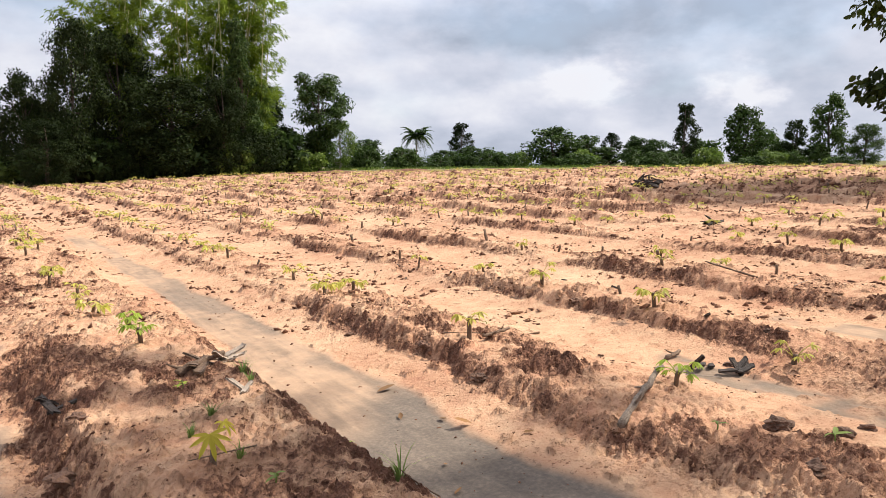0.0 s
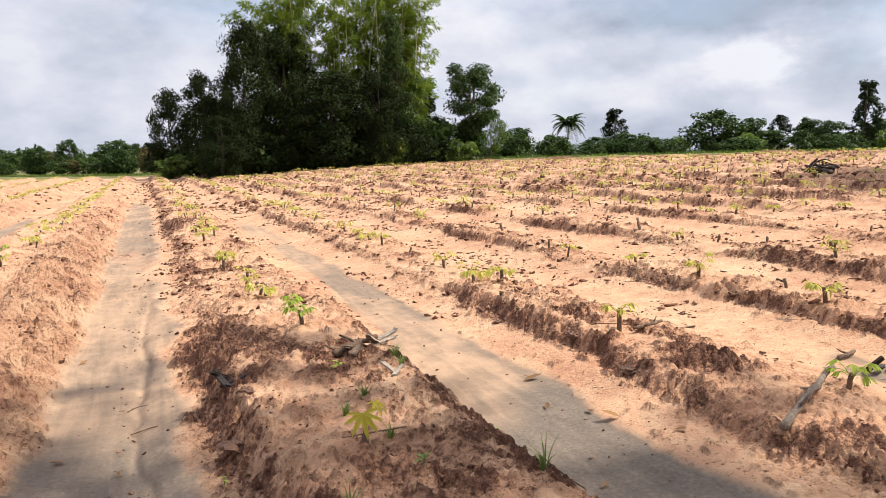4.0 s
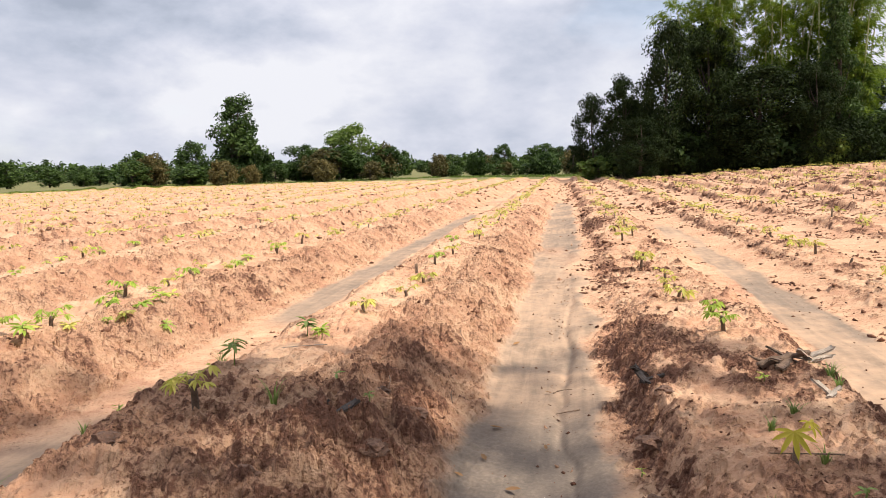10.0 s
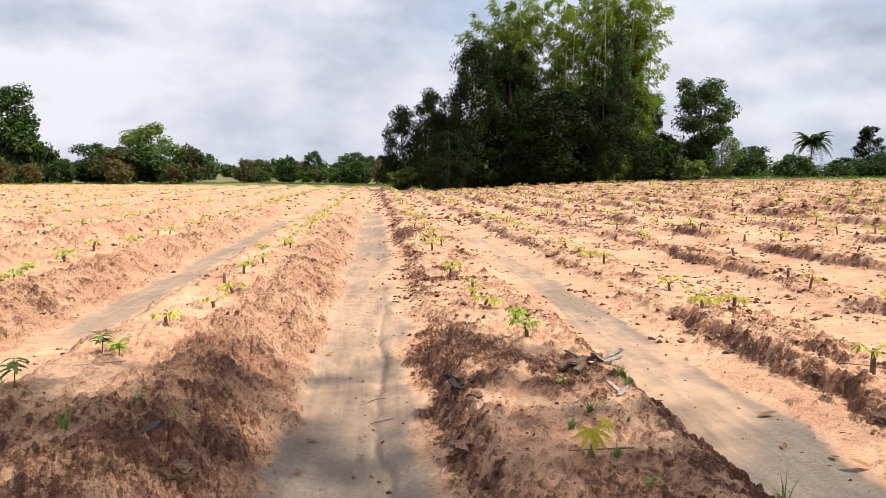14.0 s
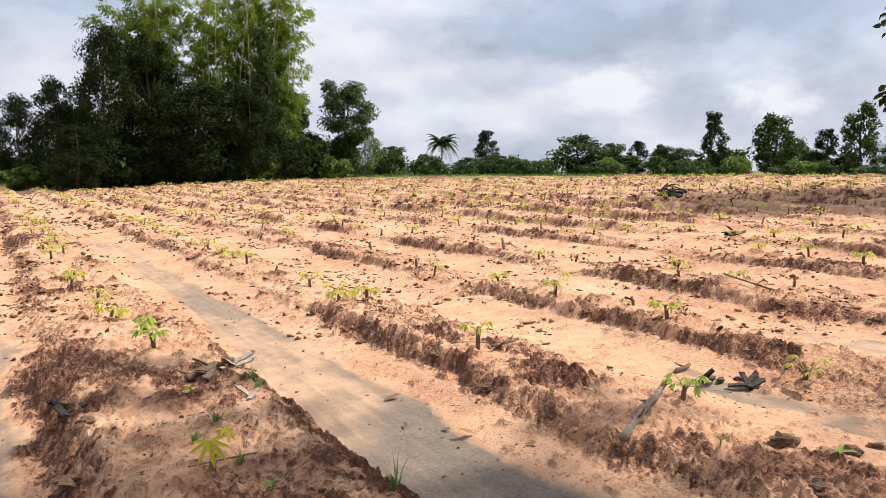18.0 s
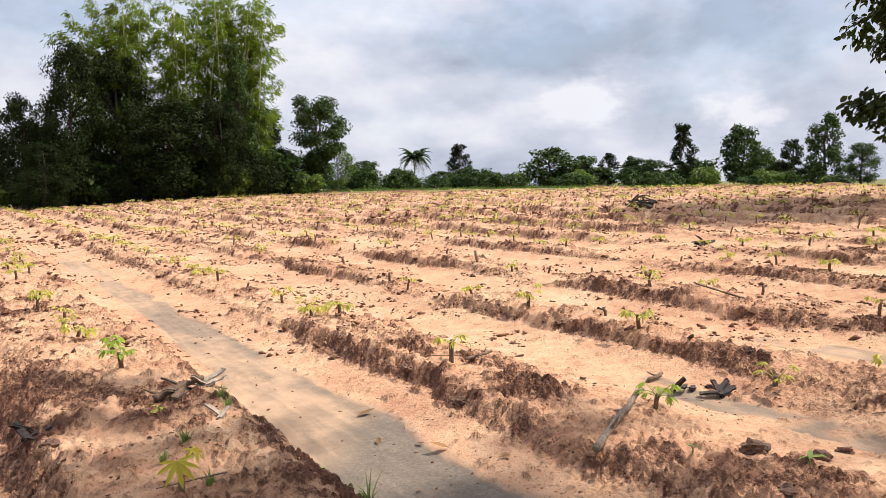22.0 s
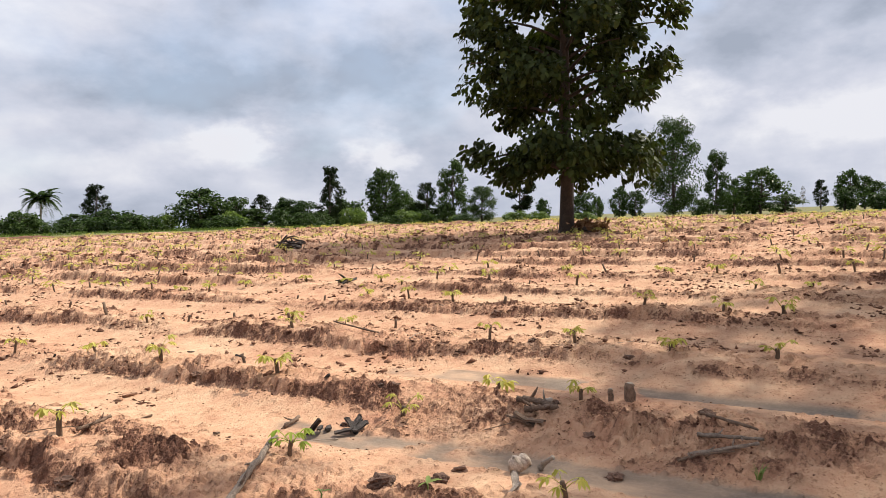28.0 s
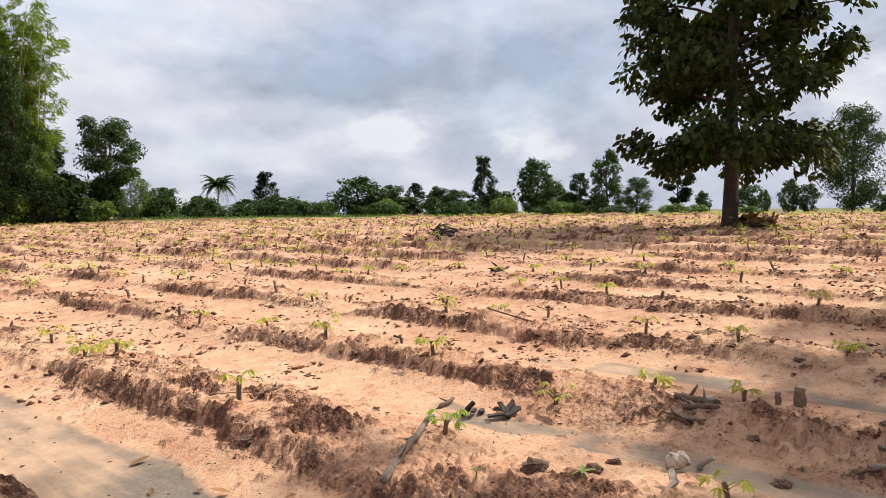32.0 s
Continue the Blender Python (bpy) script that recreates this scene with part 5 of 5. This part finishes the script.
def flakes(x, y, n, size, mat, name, label, seed):
    """A few curled, torn plates of bark lying on one another."""
    r = np.random.default_rng(seed)
    t = thing(name, label, "bark", at=(x, y, ground_height(x, y)))
    for i in range(n):
        L, W = size * (0.7 + 0.7 * r.random()), size * (0.22 + 0.16 * r.random())
        a, tilt = 6.28 * r.random(), 0.15 + 0.6 * r.random() ** 2
        u, v = np.meshgrid(np.linspace(-.5, .5, 7), np.linspace(-.5, .5, 4))
        px = L * u + 0.10 * L * r.normal(size=u.shape) * (np.abs(v) > .4)
        py = W * v * (1 - 0.8 * np.abs(u) ** 2) + 0.06 * W * r.normal(size=u.shape)
        pz = 0.5 * W * (0.25 - v * v) + 0.05 * L * r.normal() * u + 0.04 * W * r.normal(size=u.shape)
        top = np.stack([px, py, pz + 0.006], -1).reshape(-1, 3)
        V = np.concatenate([top, top - [0, 0, 0.008]])
        F = []
        for j in range(3):
            for k in range(6):
                q = j * 7 + k
                F += [[q, q + 1, q + 8, q + 7], [q + 28, q + 35, q + 36, q + 29]]
        rim = [*range(7), 13, 20, *range(27, 20, -1), 14, 7]
        F += [[b, c_, c_ + 28, b + 28] for b, c_ in zip(rim, rim[1:] + rim[:1])]
        M = np.array(Matrix.Rotation(a, 3, "Z") @ Matrix.Rotation(tilt, 3, "Y"))
        V = V @ M.T + [0.3 * size * r.normal(), 0.3 * size * r.normal(), 0.25 * L * math.sin(tilt) + 0.008 * i]
        part("plate", mesh_np("plate", V, F, mat), t)


flakes(2.79, 1.98, 3, 0.09, CHAR, "charred_bark", "charred black bark piece in the silt", 14)
flakes(2.84, 1.98, 3, 0.09, CHAR, "charred_bark", "charred black bark piece in the silt", 15)
flakes(2.745, 2.11, 3, 0.09, CHAR, "charred_bark", "small charred bark piece in the silt", 16)
flakes(0.29, 2.96, 3, 0.09, CHAR, "charred_bark", "charred black root on the ridge flank", 17)
flakes(-0.76, 2.20, 3, 0.09, CHAR, "charred_bark", "charred black stub on the soil heap", 18)
flakes(7.15, 5.40, 4, 0.20, CHAR, "charred_bark", "charred black branch on the rows", 20)
flakes(0.95, 3.10, 3, 0.11, PALE_WOOD, "bark_piece", "pale torn bark at the ridge edge", 41)
flakes(0.86, 2.70, 2, 0.08, PALE_WOOD, "bark_piece", "pale torn bark on dark soil", 42)
flakes(0.82, 3.02, 3, 0.13, DEAD_WOOD, "bark_piece", "brown torn bark at the ridge edge", 43)
flakes(2.39, 1.00, 2, 0.07, PALE_WOOD, "bark_piece", "pale torn bark on shaded soil", 44)
flakes(3.07, 1.28, 3, 0.11, DEAD_WOOD, "bark_piece", "brown torn bark on the ridge", 45)
for i in range(12):
    q = np.random.default_rng(700 + i)
    flakes(1.8 + 2.9 * q.random(), 2.2 + 3.2 * q.random(), 1, 0.03 + 0.03 * q.random(), CHAR if i % 2 else DEAD_WOOD, "bark_chip", "small dark bark chip on the ridge", 720 + i)


def stump(x, y, h, rad, seed):
    r = np.random.default_rng(seed)
    t = thing("plant_stump", "rough dark cut plant stump in the ridge", "stump", "", (x, y, ground_height(x, y)))
    part("stem", mesh_np("stem", *tube([(0, 0, -.05), (0, 0, 0), (.004, 0, h * .4), (-.004, .003, h * .75), (0, 0, h)], rad * np.array([1.1, 1.0, 1.15, 1.05, .9]) * (1 + .08 * r.normal(size=5)), 10), DEAD_WOOD, True), t)
    part("cut_face", mesh_np("cut_face", *tube([(0, 0, h), (0, 0, h + .004)], [rad * .7, rad * .55], 10), PALE_WOOD, True), t)


stump(3.56, 0.98, 0.085, 0.024, 1)
stump(3.53, 1.06, 0.055, 0.013, 2)


def heap(x, y, w, h, n, mat, name, label, cat, seed, leafy=False):
    r = np.random.default_rng(seed)
    g = ground_height(x, y)
    t = thing(name, label, cat, at=(x, y, g))
    for i in range(n):
        a = 6.28 * r.random()
        c = np.array([.5 * w * r.normal() * .5, .5 * w * r.normal() * .5, 0])
        c[2] = h * max(0, 1 - (np.hypot(c[0], c[1]) / (w * .6)) ** 2) * r.random()
        d = np.array([math.cos(a), math.sin(a), .25 * r.normal()]) * w * .3
        part("branch", mesh_np("branch", *tube(bent(c - d, c + d, .05 * w * r.normal(size=3), 6), np.linspace(.02, .008, 6), 6), mat, True), t)
    P = np.column_stack([.28 * w * r.normal(size=(60, 2)), h * .5 * r.random(60)])
    part("ash", mesh_np("ash", *lumps(r, P, .03 + .05 * r.random(60)), mat), t)
    if leafy:
        m = 260
        C = np.column_stack([.3 * w * r.normal(size=(m, 2)), h * r.random(m)])
        part("litter", mesh_np("litter", *broad_leaves(C, r.normal(size=(m, 3)), r.normal(size=(m, 3)) + [0, 0, 1], .12 + .08 * r.random(m), .6), LEAF_DEAD), t)


heap(12.03, 10.59, 0.62, 0.24, 26, CHAR, "charred_heap", "heap of charred branches and ash in the field", "burnt heap", 3)
heap(16.85, 5.75, 0.75, 0.30, 14, TRUNK, "leaf_heap", "heap of dark dry leaves and twigs beside the trunk", "leaf heap", 4, True)


def tuft(x, y, n, h, mat, label, seed, name="grass_tuft"):
    r = np.random.default_rng(seed)
    t = thing(name, label, "weed", at=(x, y, ground_height(x, y)))
    pieces = []
    for i in range(int(1.6 * n)):
        a = 6.28 * r.random()
        ln = h * (0.55 + 0.6 * r.random())
        d = np.array([math.cos(a), math.sin(a), 0])
        s = np.linspace(0, 1, 5)[:, None]
        P = d * .012 * r.random() + d * ln * (.25 + .5 * r.random()) * s ** 1.6 + np.array([0, 0, 1]) * ln * (s - .35 * s ** 2.5)
        W = np.cross(d, [0, 0, 1]) * .0027 * (1 - .9 * s)
        V = np.stack([P + W, P - W], 1).reshape(-1, 3)
        F = np.array([f for j in range(4) for f in ([2 * j, 2 * j + 1, 2 * j + 3], [2 * j, 2 * j + 3, 2 * j + 2])])
        pieces.append((V, F))
    part("foliage", mesh_np("foliage", *joined(pieces), mat), t)


def sprout(x, y, n, size, h, mat, label, seed):
    r = np.random.default_rng(seed)
    t = thing("weed_sprout", label, "weed", at=(x, y, ground_height(x, y)))
    part("stem", mesh_np("stem", *tube([(0, 0, -.01), (.004, 0, h * .5), (0, .006, h)], [.003, .0025, .002], 5), LEAF_WEED, True), t)
    a = np.arange(n) * 2.399 + r.random()
    C = np.column_stack([np.zeros((n, 2)), h * (0.55 + .45 * r.random(n))])
    D = np.column_stack([np.cos(a), np.sin(a), .1 + .3 * r.normal(size=n)])
    part("leaf", mesh_np("leaf", *broad_leaves(C, D, np.tile([0, 0, 1.], (n, 1)) + .2 * r.normal(size=(n, 3)), size * (.7 + .5 * r.random(n)), .3), mat), t)


GRASS = "small green grass tuft on the dark soil"
for i, (x, y, n, h) in enumerate([(0.70, 2.50, 22, .06), (0.94, 2.90, 26, .08), (0.60, 2.38, 16, .06), (0.98, 1.74, 20, .11), (0.66, 2.08, 14, .07), (0.92, 2.75, 16, .06), (-0.97, 2.24, 7, .13), (-1.52, 2.05, 12, .07),
                                  (0.11, 1.95, 8, .10), (-1.75, 3.1, 24, .14), (-1.85, 2.95, 18, .12), (-1.62, 3.2, 16, .12), (0.45, 1.75, 12, .08), (-1.5, 1.6, 12, .12), (2.9, .35, 12, .07)]):
    tuft(x, y, n, h, LEAF_WEED, GRASS, 60 + i)
for i, (x, y, n, q, h) in enumerate([(0.70, 2.88, 7, .045, .05), (2.21, 1.24, 3, .07, .03), (0.67, 1.84, 5, .04, .03), (1.0, 2.1, 5, .05, .02), (-0.69, 2.38, 6, .035, .06), (-1.29, 3.45, 30, .075, .10), (-1.2, 3.4, 26, .07, .08), (-1.37, 2.80, 14, .08, .14),
                                     (-0.84, 2.5, 4, .04, .05), (0.2, 2.3, 4, .03, .03), (2.0, 1.5, 4, .04, .03), (2.38, 3.23, 4, .04, .03), (-1.5, 2.2, 7, .04, .05), (1.05, 1.9, 4, .04, .02)]):
    sprout(x, y, n, q * 0.75, h * 0.8, LEAF_WEED if i % 3 else LEAF_GREEN, "small green weed sprouting from the soil", 80 + i)


# low weeds between the plants left of the middle furrow
wr = np.random.default_rng(515)
for i in range(34):
    x, y = (-2.85 + 0.28 * wr.normal(), 3.75 + 0.45 * wr.normal()) if i < 18 else (-3.0 - 2.0 * (i % 2) + 0.25 * wr.normal(), 4.5 + 4.5 * wr.random())
    sprout(x, y, int(wr.integers(8, 18)), 0.042 + 0.035 * wr.random(), 0.025 + 0.035 * wr.random(), LEAF_GREEN if i % 3 else LEAF_YOUNG, "low light-green weed among the cassava", 1200 + i)


def fallen_leaf(x, y, size, turn, seed):
    r = np.random.default_rng(seed)
    t = new("fallen_leaf", mesh_np("fallen_leaf", *broad_leaves(np.zeros((1, 3)), np.array([[1.0, 0, .05]]), np.array([[0, .2 * r.normal(), 1.0]]), size, .42, -.18), LEAF_DEAD))
    t.matrix_basis = pose(x, y, ground_height(x, y) + .006, 0, 0, turn)
    tagged(t, "curled brown dead leaf on the silt", "dead leaf", "fallen leaves")


for i, (x, y, q) in enumerate([(1.46, 2.76, .11), (1.55, 2.2, .09), (1.50, 2.35, .06), (1.38, 2.42, .06), (-0.27, 2.80, .07), (-0.22, 2.23, .07), (-0.30, 2.45, .05), (-0.39, 4.19, .08), (-0.33, 4.2, .06), (-0.09, 3.25, .04), (1.62, 2.0, .05), (-0.1, 2.6, .04),
                               (1.3, 2.0, .04), (1.2, 1.8, .05), (-0.36, 2.3, .04), (0.0, 2.1, .04)]):
    fallen_leaf(x, y, q * 0.8, 140 * i, i)


def bank_grass():
    r = np.random.default_rng(99)
    C = []
    for (ax, ay), (bx, by) in zip(FIELD_EDGE, FIELD_EDGE[1:]):
        n = int(math.hypot(bx - ax, by - ay) * 42)
        u = r.random(n)
        ex, ey = (by - ay), -(bx - ax)
        q = math.hypot(ex, ey)
        off = -0.6 - 1.4 * r.random(n) ** 1.5
        C.append(np.column_stack([ax + (bx - ax) * u + ex / q * off, ay + (by - ay) * u + ey / q * off]))
    C = np.concatenate(C)
    n = len(C)
    P = np.column_stack([C, ground_heights(C[:, 0], C[:, 1])])
    P = np.repeat(P, 3, 0) + 0.08 * r.normal(size=(3 * n, 3)) * [1, 1, 0]
    D = np.column_stack([0.5 * r.normal(size=(3 * n, 2)), np.ones(3 * n)])
    ob = new("bank_grass", mesh_np("bank_grass", *leaves(P, D, r.normal(size=(3 * n, 3)), 0.10 + 0.18 * r.random(3 * n), 0.16), [LEAF_LIGHT]))
    tagged(ob, "tufts of yellow-green grass along the field bank", "grass", "", "stuff")


bank_grass()


def silt_debris():
    r = np.random.default_rng(123)
    n = 520
    y = 1.3 + 5.2 * r.random(n) ** 1.4
    x = -0.06 - 0.10 * fbm(np.zeros(n), y, 1.3, 3, 191) + 0.05 * r.normal(size=n)
    side = r.random(n) < 0.35
    x[side] += 0.22 * r.normal(size=side.sum())
    x[:180] = 1.42 + 0.2 * r.normal(size=180)
    size = 0.002 + 0.007 * r.random(n) ** 3
    P = np.column_stack([x, y, ground_heights(x, y) + 0.2 * size])
    ob = new("silt_debris", mesh_np("silt_debris", *lumps(r, P, size), CLODS))
    tagged(ob, "dark bits of washed-down soil on the silt", "soil crumbs", "", "stuff")


silt_debris()
